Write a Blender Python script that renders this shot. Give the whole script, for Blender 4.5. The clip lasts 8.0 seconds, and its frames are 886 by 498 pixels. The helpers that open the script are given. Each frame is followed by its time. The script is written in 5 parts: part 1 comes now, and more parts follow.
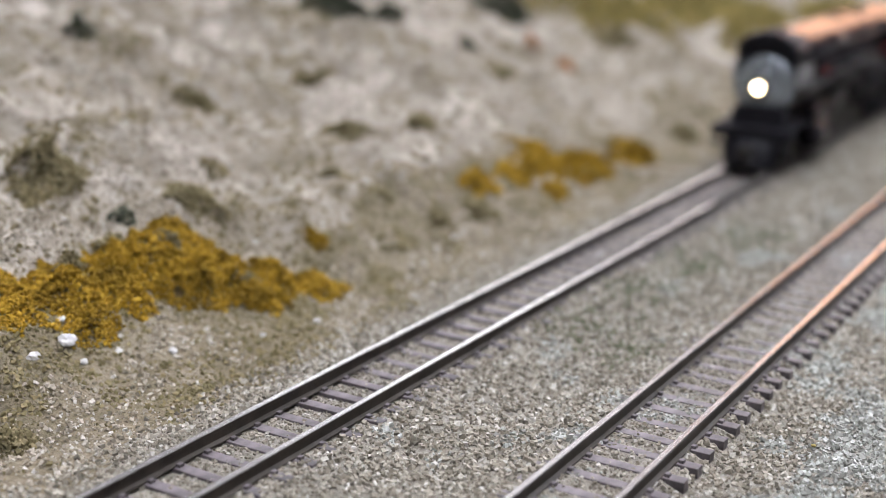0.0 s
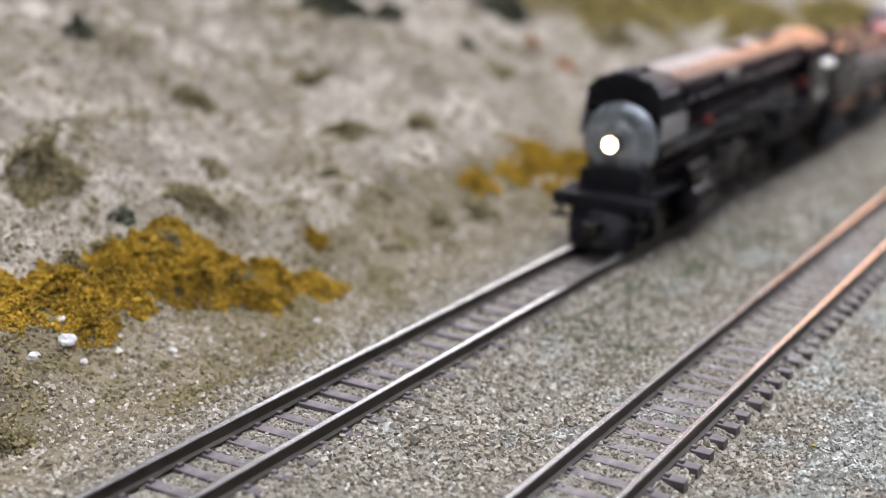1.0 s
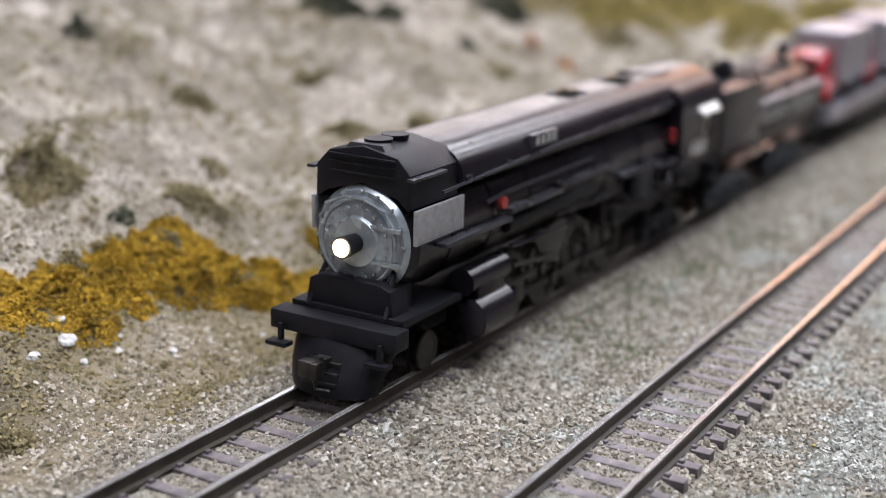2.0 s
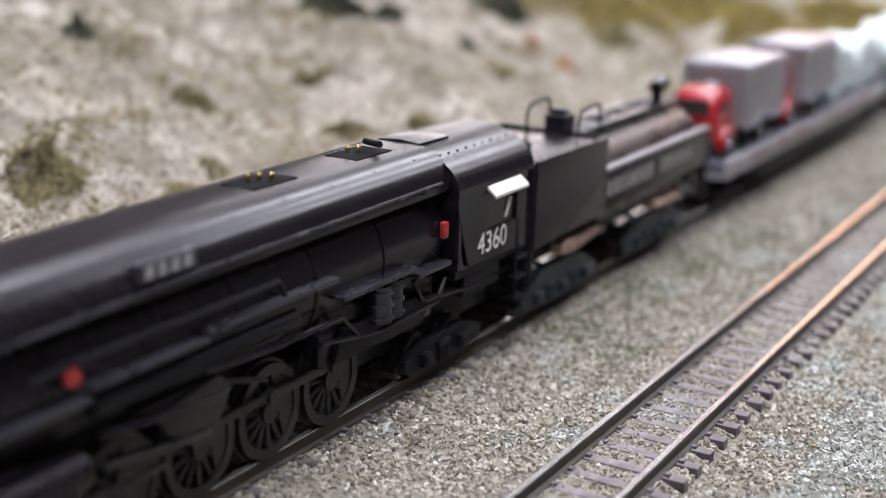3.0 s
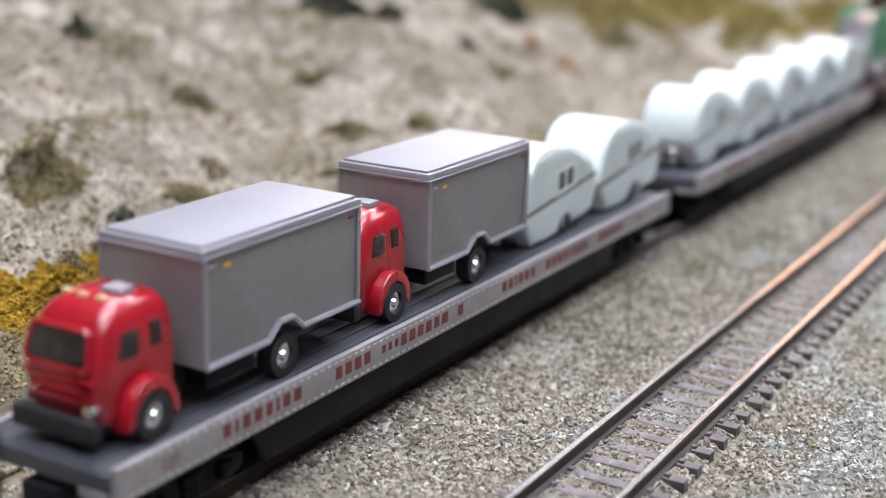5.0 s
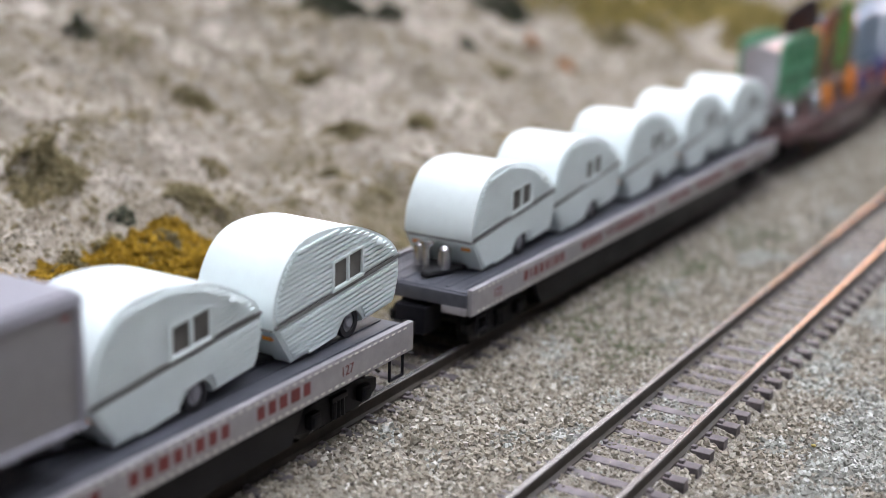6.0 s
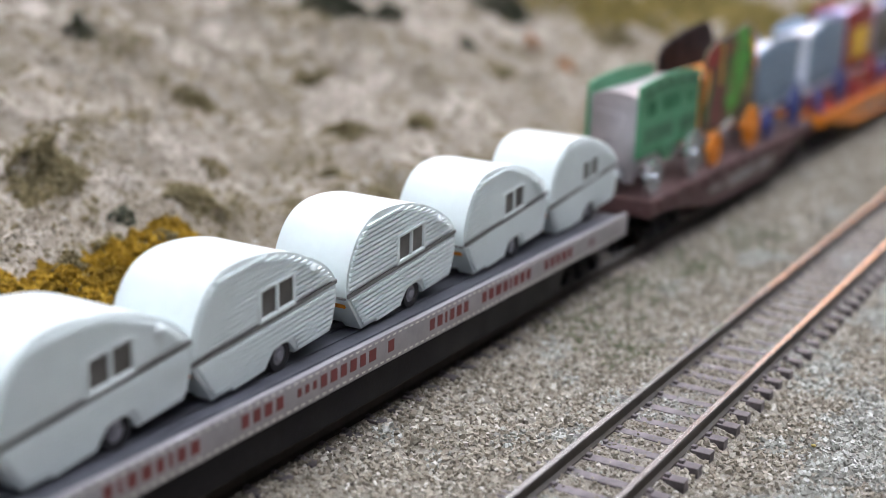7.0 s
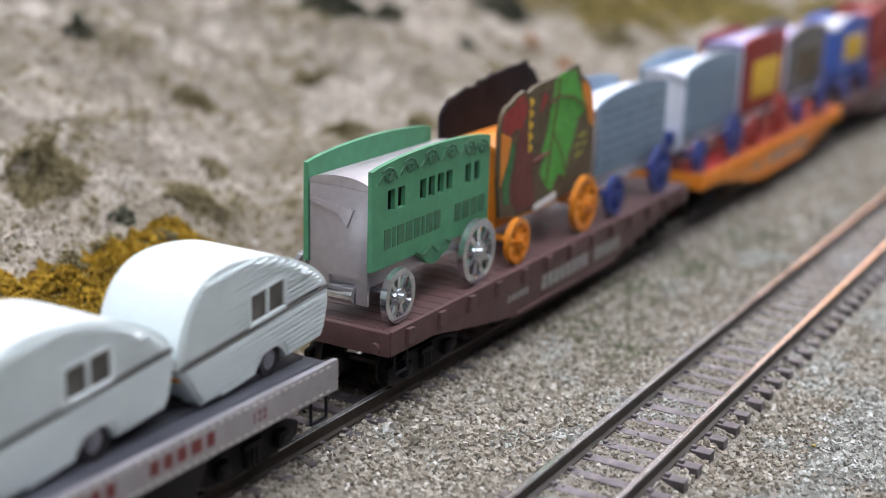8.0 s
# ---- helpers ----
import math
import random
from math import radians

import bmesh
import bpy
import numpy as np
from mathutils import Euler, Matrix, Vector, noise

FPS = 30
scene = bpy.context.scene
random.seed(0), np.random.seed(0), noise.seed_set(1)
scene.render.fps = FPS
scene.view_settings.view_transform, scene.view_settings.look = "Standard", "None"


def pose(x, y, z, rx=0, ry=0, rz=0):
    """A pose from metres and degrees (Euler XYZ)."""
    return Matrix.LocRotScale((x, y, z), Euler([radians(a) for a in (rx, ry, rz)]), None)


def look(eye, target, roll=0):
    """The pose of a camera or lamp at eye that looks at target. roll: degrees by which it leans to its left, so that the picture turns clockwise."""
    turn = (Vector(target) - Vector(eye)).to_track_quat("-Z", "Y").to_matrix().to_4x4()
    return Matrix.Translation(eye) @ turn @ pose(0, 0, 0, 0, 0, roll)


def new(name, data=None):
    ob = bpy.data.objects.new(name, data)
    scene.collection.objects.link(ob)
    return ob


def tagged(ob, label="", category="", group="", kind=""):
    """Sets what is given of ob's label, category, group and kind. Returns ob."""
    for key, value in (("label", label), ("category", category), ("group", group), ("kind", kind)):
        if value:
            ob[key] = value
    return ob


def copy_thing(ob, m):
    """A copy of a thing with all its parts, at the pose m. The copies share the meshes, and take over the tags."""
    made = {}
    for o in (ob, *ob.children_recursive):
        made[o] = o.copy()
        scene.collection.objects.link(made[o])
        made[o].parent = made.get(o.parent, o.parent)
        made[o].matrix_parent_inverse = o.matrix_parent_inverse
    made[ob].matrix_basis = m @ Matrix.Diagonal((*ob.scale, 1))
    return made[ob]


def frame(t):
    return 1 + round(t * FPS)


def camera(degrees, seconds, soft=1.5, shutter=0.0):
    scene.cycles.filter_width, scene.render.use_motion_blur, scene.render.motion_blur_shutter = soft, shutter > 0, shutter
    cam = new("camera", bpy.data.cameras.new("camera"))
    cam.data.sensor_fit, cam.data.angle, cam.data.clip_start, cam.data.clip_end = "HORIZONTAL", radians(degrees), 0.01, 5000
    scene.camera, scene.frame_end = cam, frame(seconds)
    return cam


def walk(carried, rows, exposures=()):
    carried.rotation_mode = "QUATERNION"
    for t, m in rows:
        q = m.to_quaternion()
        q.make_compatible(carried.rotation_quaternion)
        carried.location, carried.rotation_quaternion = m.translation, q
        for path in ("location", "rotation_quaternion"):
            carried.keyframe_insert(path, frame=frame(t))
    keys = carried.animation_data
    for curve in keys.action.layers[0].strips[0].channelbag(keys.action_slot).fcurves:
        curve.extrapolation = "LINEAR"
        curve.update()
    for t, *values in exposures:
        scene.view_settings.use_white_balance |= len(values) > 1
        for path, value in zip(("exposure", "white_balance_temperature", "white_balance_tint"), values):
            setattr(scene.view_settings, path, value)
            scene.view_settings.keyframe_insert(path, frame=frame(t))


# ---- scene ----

# N gauge model railway, 1:160. Plan numbers below are millimetres; MM turns them into metres.
MM = 0.001
RAIL_TOP = 3.5            # height of the rail heads over the ground sheet
FAR_X = -38.04            # centre line of the track that carries the train
SPEED = 85.53             # mm per second, towards -y
SECONDS = 8.0

BASE = -0.93              # exposure, stops

cam = camera(36.65, SECONDS, soft=0.8)
EYE = (53.41 * MM, -143.58 * MM, (64.11 + RAIL_TOP) * MM)
_yaw, _pitch = radians(-29.853), radians(15.677)
AIM = (EYE[0] + math.sin(_yaw) * math.cos(_pitch), EYE[1] + math.cos(_yaw) * math.cos(_pitch), EYE[2] - math.sin(_pitch))
# the phone brightens its picture while the black engine fills it
walk(cam, [(0.0, look(EYE, AIM, 1.753)), (SECONDS, look(EYE, AIM, 1.753))],
     exposures=[(t, BASE + d) for t, d in ((0.0, 0.0), (1.5, 0.08), (3.0, 0.24), (4.5, 0.24), (6.0, -0.02), (6.5, -0.06), (SECONDS, 0.0))])
# a phone lens close to a small subject: shallow depth of field
cam.data.dof.use_dof = True
cam.data.dof.focus_distance = 0.165
cam.data.dof.aperture_fstop = 16.0

# ---------------------------------------------------------------- world and exposure
world = bpy.data.worlds.new("world")
scene.world = world
world.use_nodes = True
world.node_tree.nodes["Background"].inputs[0].default_value = (0.5, 0.5, 0.55, 1)
world.node_tree.nodes["Background"].inputs[1].default_value = 0.02
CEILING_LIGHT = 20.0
# glow of the unseen warm panel that feeds the rail reflections
WARM_PANEL = 6.0


# ---------------------------------------------------------------- materials
def node_mat(name):
    m = bpy.data.materials.new(name)
    m.use_nodes = True
    nt = m.node_tree
    return m, nt, nt.nodes["Principled BSDF"]


def ramp(nt, fac, stops):
    r = nt.nodes.new("ShaderNodeValToRGB")
    while len(r.color_ramp.elements) < len(stops):
        r.color_ramp.elements.new(0.5)
    for e, (p, c) in zip(r.color_ramp.elements, stops):
        e.position, e.color = p, (*c, 1)
    nt.links.new(fac, r.inputs[0])
    return r.outputs[0]


def noise_tex(nt, scale, detail=4, rough=0.55, coord="Object"):
    tc = nt.nodes.new("ShaderNodeTexCoord")
    n = nt.nodes.new("ShaderNodeTexNoise")
    n.inputs["Scale"].default_value = scale
    n.inputs["Detail"].default_value = detail
    n.inputs["Roughness"].default_value = rough
    nt.links.new(tc.outputs[coord], n.inputs["Vector"])
    return n.outputs[0]


def add_bump(nt, b, height, strength, dist):
    bp = nt.nodes.new("ShaderNodeBump")
    bp.inputs["Strength"].default_value = strength
    bp.inputs["Distance"].default_value = dist
    nt.links.new(height, bp.inputs["Height"])
    nt.links.new(bp.outputs[0], b.inputs["Normal"])


def mix(nt, fac, a, b):
    m = nt.nodes.new("ShaderNodeMix")
    m.data_type = "RGBA"
    for sock, v in ((m.inputs[0], fac), (m.inputs[6], a), (m.inputs[7], b)):
        if hasattr(v, "links"):
            nt.links.new(v, sock)
        else:
            sock.default_value = v if isinstance(v, float) else (*v, 1)
    return m.outputs[2]


def paint(name, color, rough=0.4, metal=0.0, wear=0.12, scale=900, bump=0.15, coat=0.0, spec=0.5):
    """Model paint or moulded plastic: faint mottling, fine grain."""
    m, nt, b = node_mat(name)
    dark = tuple(c * (1 - wear) for c in color)
    light = tuple(min(1, c * (1 + wear)) for c in color)
    n = noise_tex(nt, scale, 5, 0.6)
    nt.links.new(ramp(nt, n, [(0.3, dark), (0.7, light)]), b.inputs["Base Color"])
    n2 = noise_tex(nt, scale * 0.25, 3)
    nt.links.new(ramp(nt, n2, [(0.3, (rough * 0.85,) * 3), (0.7, (min(1, rough * 1.15),) * 3)]), b.inputs["Roughness"])
    b.inputs["Metallic"].default_value = metal
    b.inputs["Coat Weight"].default_value = coat
    b.inputs["Specular IOR Level"].default_value = spec
    add_bump(nt, b, noise_tex(nt, scale * 4, 3), bump, 0.00005)
    return m


def glow(name, color, strength):
    m, nt, b = node_mat(name)
    b.inputs["Base Color"].default_value = (0.8, 0.8, 0.8, 1)
    b.inputs["Emission Color"].default_value = (*color, 1)
    b.inputs["Emission Strength"].default_value = strength
    return m


def island_mat(name, stops, rough=0.9, bump=0.4, fine=2500):
    """Loose grains: every grain takes its own colour from the ramp."""
    m, nt, b = node_mat(name)
    g = nt.nodes.new("ShaderNodeNewGeometry")
    c = ramp(nt, g.outputs["Random Per Island"], stops)
    n = noise_tex(nt, fine, 3)
    nt.links.new(mix(nt, n, c, tuple(0.5 * x for x in stops[len(stops) // 2][1])), b.inputs["Base Color"])
    b.inputs["Roughness"].default_value = rough
    b.inputs["Specular IOR Level"].default_value = 0.3
    add_bump(nt, b, n, bump, 0.0001)
    return m


def ground_mat(name, soil_stops, patch_stops, grain_stops, share=0.55, scale=1.0):
    """Plaster, sifted soil and powdered turf of a layout."""
    m, nt, b = node_mat(name)
    big = noise_tex(nt, 34 * scale, 6, 0.62)
    mid = noise_tex(nt, 95 * scale, 7, 0.66)
    fine = noise_tex(nt, 900, 4, 0.7)
    c = mix(nt, share, ramp(nt, big, soil_stops), ramp(nt, mid, patch_stops))
    turf = ramp(nt, noise_tex(nt, 13 * scale, 5, 0.6), [(0.48, (0, 0, 0)), (0.58, (0.6, 0.6, 0.6))])
    c = mix(nt, turf, c, patch_stops[1][1])
    nt.links.new(mix(nt, 0.28, c, ramp(nt, fine, grain_stops)), b.inputs["Base Color"])
    b.inputs["Roughness"].default_value = 0.9
    b.inputs["Specular IOR Level"].default_value = 0.25
    h = nt.nodes.new("ShaderNodeMath")
    h.operation = "ADD"
    nt.links.new(mid, h.inputs[0])
    nt.links.new(fine, h.inputs[1])
    add_bump(nt, b, h.outputs[0], 1.0, 0.0016)
    return m


def flock_mat(name, a, b_, c):
    m, nt, b = node_mat(name)
    g = nt.nodes.new("ShaderNodeNewGeometry")
    col = ramp(nt, g.outputs["Random Per Island"], [(0.0, a), (0.5, b_), (1.0, c)])
    n = noise_tex(nt, 160, 3)
    nt.links.new(mix(nt, ramp(nt, n, [(0.4, (0, 0, 0)), (0.65, (0.8, 0.8, 0.8))]), col, tuple(0.45 * x for x in a)), b.inputs["Base Color"])
    b.inputs["Roughness"].default_value = 0.95
    b.inputs["Specular IOR Level"].default_value = 0.15
    return m


M = {}
M["ground"] = ground_mat("layout_plaster", [(0.38, (0.12, 0.095, 0.06)), (0.47, (0.22, 0.18, 0.13)), (0.53, (0.54, 0.475, 0.40)), (0.60, (0.70, 0.635, 0.56))],
                         [(0.38, (0.09, 0.075, 0.042)), (0.475, (0.24, 0.20, 0.145)), (0.55, (0.58, 0.515, 0.44)), (0.66, (0.86, 0.80, 0.73))],
                         [(0.35, (0.15, 0.13, 0.09)), (0.65, (0.62, 0.57, 0.49))])
M["foot"] = ground_mat("foot_soil", [(0.36, (0.11, 0.085, 0.042)), (0.5, (0.205, 0.16, 0.095)), (0.64, (0.31, 0.255, 0.17))],
                       [(0.36, (0.09, 0.078, 0.04)), (0.47, (0.18, 0.15, 0.09)), (0.56, (0.28, 0.24, 0.17)), (0.68, (0.45, 0.40, 0.33))],
                       [(0.35, (0.10, 0.085, 0.05)), (0.65, (0.42, 0.37, 0.29))])
M["bed"] = ground_mat("ballast_bed", [(0.34, (0.22, 0.20, 0.16)), (0.6, (0.36, 0.335, 0.28))], [(0.36, (0.17, 0.165, 0.115)), (0.46, (0.28, 0.255, 0.205)), (0.62, (0.40, 0.38, 0.33))],
                      [(0.35, (0.09, 0.08, 0.065)), (0.65, (0.30, 0.28, 0.25))])
M["ballast"] = island_mat("grey_ballast", [(0.0, (0.06, 0.055, 0.045)), (0.22, (0.17, 0.15, 0.115)), (0.5, (0.38, 0.34, 0.27)), (0.82, (0.55, 0.51, 0.43)), (1.0, (0.80, 0.78, 0.72))])
M["pale_ballast"] = island_mat("pale_grey_ballast", [(0.0, (0.10, 0.10, 0.085)), (0.28, (0.27, 0.27, 0.235)), (0.62, (0.46, 0.465, 0.42)), (1.0, (0.76, 0.78, 0.74))])
M["olive_grit"] = island_mat("olive_turf_grit", [(0.0, (0.10, 0.085, 0.035)), (0.4, (0.20, 0.17, 0.08)), (0.75, (0.29, 0.24, 0.125)), (1.0, (0.38, 0.31, 0.16))])
M["moss"] = island_mat("grey_green_moss", [(0.0, (0.07, 0.075, 0.04)), (0.5, (0.15, 0.16, 0.09)), (1.0, (0.27, 0.29, 0.19))])
M["grit"] = island_mat("tan_grit", [(0.0, (0.09, 0.075, 0.045)), (0.25, (0.26, 0.22, 0.15)), (0.55, (0.48, 0.42, 0.33)), (0.85, (0.66, 0.60, 0.51)), (1.0, (0.88, 0.85, 0.80))])
M["tie"] = paint("weathered_tie_plastic", (0.105, 0.09, 0.095), 0.5, 0, 0.75, 350, 0.7)
M["rail_side"] = paint("rail_brown_paint", (0.05, 0.042, 0.034), 0.55, 0, 0.4, 300, 0.4, 0, 0.3)
M["rail_top"] = paint("polished_nickel_silver", (0.55, 0.54, 0.52), 0.18, 0.75, 0.12, 300, 0.05)
M["black"] = paint("satin_black_paint", (0.0095, 0.0080, 0.0108), 0.24, 0, 0.3, 500, 0.12, 0, 0.28)
M["sooty"] = paint("matt_black_plastic", (0.008, 0.008, 0.011), 0.5, 0, 0.4, 600, 0.3, 0, 0.2)
M["truckblack"] = paint("blue_black_plastic", (0.017, 0.024, 0.032), 0.45, 0, 0.3, 600, 0.3, 0, 0.45)
M["shield"] = paint("dull_grey_panel", (0.27, 0.27, 0.275), 0.38, 0.2, 0.2)
# bluish and lighter than the black: light reflected by running boards, put into colour
M["edge"] = paint("lightened_black_paint", (0.028, 0.028, 0.036), 0.28, 0.2, 0.3, 500, 0.2)
M["graphite"] = paint("graphite_paint", (0.30, 0.335, 0.36), 0.26, 0.5, 0.25, 500, 0.2)
M["steel"] = paint("bright_metal", (0.62, 0.62, 0.63), 0.25, 1.0, 0.15, 600, 0.1)
M["wheel"] = paint("blackened_metal", (0.05, 0.048, 0.047), 0.38, 0.8, 0.3, 600, 0.2)
M["brass"] = paint("brass", (0.30, 0.22, 0.10), 0.3, 1.0, 0.2, 600, 0.1)
M["rust"] = paint("tan_brown_casting", (0.34, 0.23, 0.185), 0.6, 0, 0.4, 500, 0.5)
M["bars"] = paint("worn_grey_print", (0.27, 0.27, 0.26), 0.5, 0, 0.3, 900, 0.05)
M["lettering"] = paint("off_white_print", (0.62, 0.62, 0.58), 0.5, 0, 0.15, 900, 0.05)
M["red"] = paint("glossy_red_paint", (0.36, 0.008, 0.018), 0.26, 0, 0.1, 300, 0.05, 0.5)
M["redlens"] = paint("red_plastic", (0.32, 0.022, 0.02), 0.4, 0, 0.1)
M["vansilver"] = paint("silver_van_paint", (0.265, 0.258, 0.268), 0.4, 0.35, 0.06, 700, 0.1)
M["vanroof"] = paint("pale_silver_paint", (0.32, 0.32, 0.355), 0.40, 0.25, 0.04, 300, 0.05)
M["rubber"] = paint("black_rubber", (0.018, 0.018, 0.02), 0.7, 0, 0.3)
M["chrome"] = paint("chrome", (0.72, 0.76, 0.79), 0.16, 0.95, 0.1)
M["glass"] = paint("dark_tinted_glazing", (0.03, 0.024, 0.021), 0.16, 0, 0.3, 900, 0.05, 0, 0.35)
M["pane"] = paint("smoky_window_plastic", (0.095, 0.09, 0.082), 0.3, 0, 0.4, 250, 0.05, 0, 0.4)
M["flatsilver"] = paint("flat_car_silver", (0.34, 0.33, 0.345), 0.42, 0.4, 0.12, 400, 0.2)
M["deck"] = paint("grey_deck", (0.085, 0.09, 0.107), 0.42, 0.3, 0.2, 400, 0.3)
M["redprint"] = paint("maroon_print", (0.16, 0.032, 0.03), 0.5, 0, 0.15)
M["camper"] = paint("off_white_plastic", (0.66, 0.735, 0.73), 0.45, 0, 0.04, 300, 0.06)
M["greystripe"] = paint("grey_stripe", (0.13, 0.13, 0.128), 0.45, 0, 0.15)
M["orange"] = paint("orange_plastic", (0.66, 0.22, 0.016), 0.42, 0, 0.12)
M["brown"] = paint("boxcar_brown", (0.085, 0.043, 0.042), 0.55, 0, 0.2, 500, 0.25)
M["green"] = paint("mint_green_card", (0.075, 0.27, 0.14), 0.6, 0, 0.12, 500, 0.15)
M["darkgreen"] = paint("etched_dark_green", (0.045, 0.14, 0.075), 0.7, 0, 0.3)
# black that stands for the shade inside openings
M["shadowgap"] = paint("opening_shade_black", (0.008, 0.008, 0.008), 0.9, 0, 0.1, 900, 0.1, 0, 0.1)
M["wagonsilver"] = paint("wagon_silver", (0.42, 0.395, 0.415), 0.36, 0.5, 0.08)
M["umber"] = paint("burnt_card_back", (0.014, 0.010, 0.012), 0.8, 0, 0.3, 900, 0.15, 0, 0.2)
M["dragonred"] = paint("dark_red_ink", (0.27, 0.03, 0.025), 0.6, 0, 0.3)
M["dragongreen"] = paint("leaf_green_ink", (0.08, 0.33, 0.05), 0.6, 0, 0.3)
M["panelolive"] = paint("olive_brown_ink", (0.10, 0.075, 0.04), 0.65, 0, 0.4)
M["paleyellow"] = paint("chipped_yellow_paint", (0.62, 0.55, 0.30), 0.4, 0, 0.3, 1500, 0.1)
M["yellow"] = paint("yellow_ink", (0.70, 0.45, 0.04), 0.6, 0, 0.2)
M["wagonblue"] = paint("powder_blue_card", (0.20, 0.29, 0.38), 0.55, 0, 0.15)
M["wagonprint"] = paint("faded_blue_print", (0.15, 0.21, 0.27), 0.6, 0, 0.3)
M["dragonmaroon"] = paint("maroon_ink", (0.13, 0.035, 0.028), 0.6, 0, 0.3)
M["deepgreen"] = paint("deep_green_ink", (0.03, 0.15, 0.05), 0.6, 0, 0.4)
M["yellowgreen"] = paint("yellow_green_ink", (0.30, 0.32, 0.05), 0.6, 0, 0.3)
M["wagonwhite"] = paint("bluish_white_card", (0.70, 0.76, 0.84), 0.5, 0, 0.05)
M["navy"] = paint("navy_wheels", (0.03, 0.05, 0.20), 0.35, 0, 0.2)
M["blue"] = paint("bright_blue_card", (0.06, 0.13, 0.45), 0.5, 0, 0.2)
M["lilac"] = paint("lilac_card", (0.35, 0.33, 0.55), 0.5, 0, 0.1)
M["greywall"] = paint("room_wall_paint", (0.18, 0.175, 0.185), 0.8, 0, 0.06, 5, 0.1)
M["floor"] = paint("room_carpet", (0.10, 0.095, 0.09), 0.95, 0, 0.3, 60, 0.5)
M["white"] = paint("ceiling_paint", (0.70, 0.69, 0.71), 0.85, 0, 0.04, 8, 0.1)
M["wood"] = paint("varnished_fascia", (0.20, 0.11, 0.05), 0.45, 0, 0.3, 30, 0.2)
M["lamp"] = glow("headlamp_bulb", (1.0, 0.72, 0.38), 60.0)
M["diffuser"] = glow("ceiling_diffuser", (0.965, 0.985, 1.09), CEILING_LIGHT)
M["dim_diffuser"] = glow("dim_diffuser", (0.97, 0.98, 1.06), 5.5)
# glow of two panels added out of view for reflections
M["pinklamp"] = glow("pinkish_reflection_panel", (1.0, 0.87, 0.86), 5.0)
M["warmlamp"] = glow("warm_reflection_panel", (1.0, 0.46, 0.22), WARM_PANEL)
M["flock_yellow"] = flock_mat("mustard_flock", (0.19, 0.115, 0.014), (0.34, 0.21, 0.02), (0.52, 0.33, 0.04))
M["flock_olive"] = flock_mat("olive_flock", (0.13, 0.11, 0.055), (0.22, 0.185, 0.10), (0.32, 0.27, 0.16))
M["flock_grey"] = flock_mat("grey_green_flock", (0.04, 0.045, 0.03), (0.075, 0.08, 0.055), (0.13, 0.13, 0.09))
M["flock_rust"] = flock_mat("rust_flock", (0.30, 0.12, 0.04), (0.42, 0.19, 0.08), (0.55, 0.28, 0.12))
M["flock_dry"] = flock_mat("dry_grass_flock", (0.20, 0.16, 0.05), (0.30, 0.24, 0.08), (0.38, 0.31, 0.12))
M["stone_white"] = paint("white_stone", (0.58, 0.57, 0.56), 0.8, 0, 0.15, 600, 0.6)


# ---------------------------------------------------------------- mesh helpers (millimetres)
def finish(name, bm, material, smooth=False):
    me = bpy.data.meshes.new(name)
    bmesh.ops.recalc_face_normals(bm, faces=bm.faces)
    bm.to_mesh(me)
    bm.free()
    me.transform(Matrix.Scale(MM, 4))
    for mt in (material if isinstance(material, (list, tuple)) else [material]):
        me.materials.append(M[mt])
    if smooth:
        for p in me.polygons:
            p.use_smooth = True
        me.set_sharp_from_angle(angle=radians(38))
    return me


def thing(name, label, category, group="", at=(0, 0, 0), kind=""):
    ob = new(name)
    ob.empty_display_size = 0.005
    ob.matrix_basis = pose(at[0] * MM, at[1] * MM, at[2] * MM)
    return tagged(ob, label, category, group, kind)


def part(name, bm, material, parent, label="", smooth=True, at=None):
    ob = new(name, finish(name, bm, material, smooth))
    ob.parent = parent
    if at:
        ob.matrix_basis = pose(at[0] * MM, at[1] * MM, at[2] * MM)
    return tagged(ob, label)


def box(bm, x0, x1, y0, y1, z0, z1, bev=0.0, mi=0):
    vs = [bm.verts.new(c) for c in ((x0, y0, z0), (x1, y0, z0), (x1, y1, z0), (x0, y1, z0), (x0, y0, z1), (x1, y0, z1), (x1, y1, z1), (x0, y1, z1))]
    fs = [bm.faces.new([vs[i] for i in f]) for f in ((3, 2, 1, 0), (4, 5, 6, 7), (0, 1, 5, 4), (1, 2, 6, 5), (2, 3, 7, 6), (3, 0, 4, 7))]
    for f in fs:
        f.material_index = mi
    if bev:
        es = list({e for f in fs for e in f.edges})
        bmesh.ops.bevel(bm, geom=es, offset=bev, segments=2, affect="EDGES", profile=0.6)
    return bm


def B(*a, **k):
    return box(bmesh.new(), *a, **k)


def prism(bm, prof, axis, a, b, bev=0.0, mi=0):
    """Extrude a closed outline along an axis. prof: pairs in the two other axes, in x, y, z order."""
    def co(p, d):
        return {"x": (d, p[0], p[1]), "y": (p[0], d, p[1]), "z": (p[0], p[1], d)}[axis]
    lo = [bm.verts.new(co(p, a)) for p in prof]
    hi = [bm.verts.new(co(p, b)) for p in prof]
    n = len(prof)
    caps = [bm.faces.new(lo[::-1]), bm.faces.new(hi)]
    fs = caps + [bm.faces.new((lo[i], lo[(i + 1) % n], hi[(i + 1) % n], hi[i])) for i in range(n)]
    for f in fs:
        f.material_index = mi
    if bev:
        bmesh.ops.bevel(bm, geom=list({e for f in caps for e in f.edges}), offset=bev, segments=2, affect="EDGES", profile=0.6)
    return bm


def P(*a, **k):
    return prism(bmesh.new(), *a, **k)


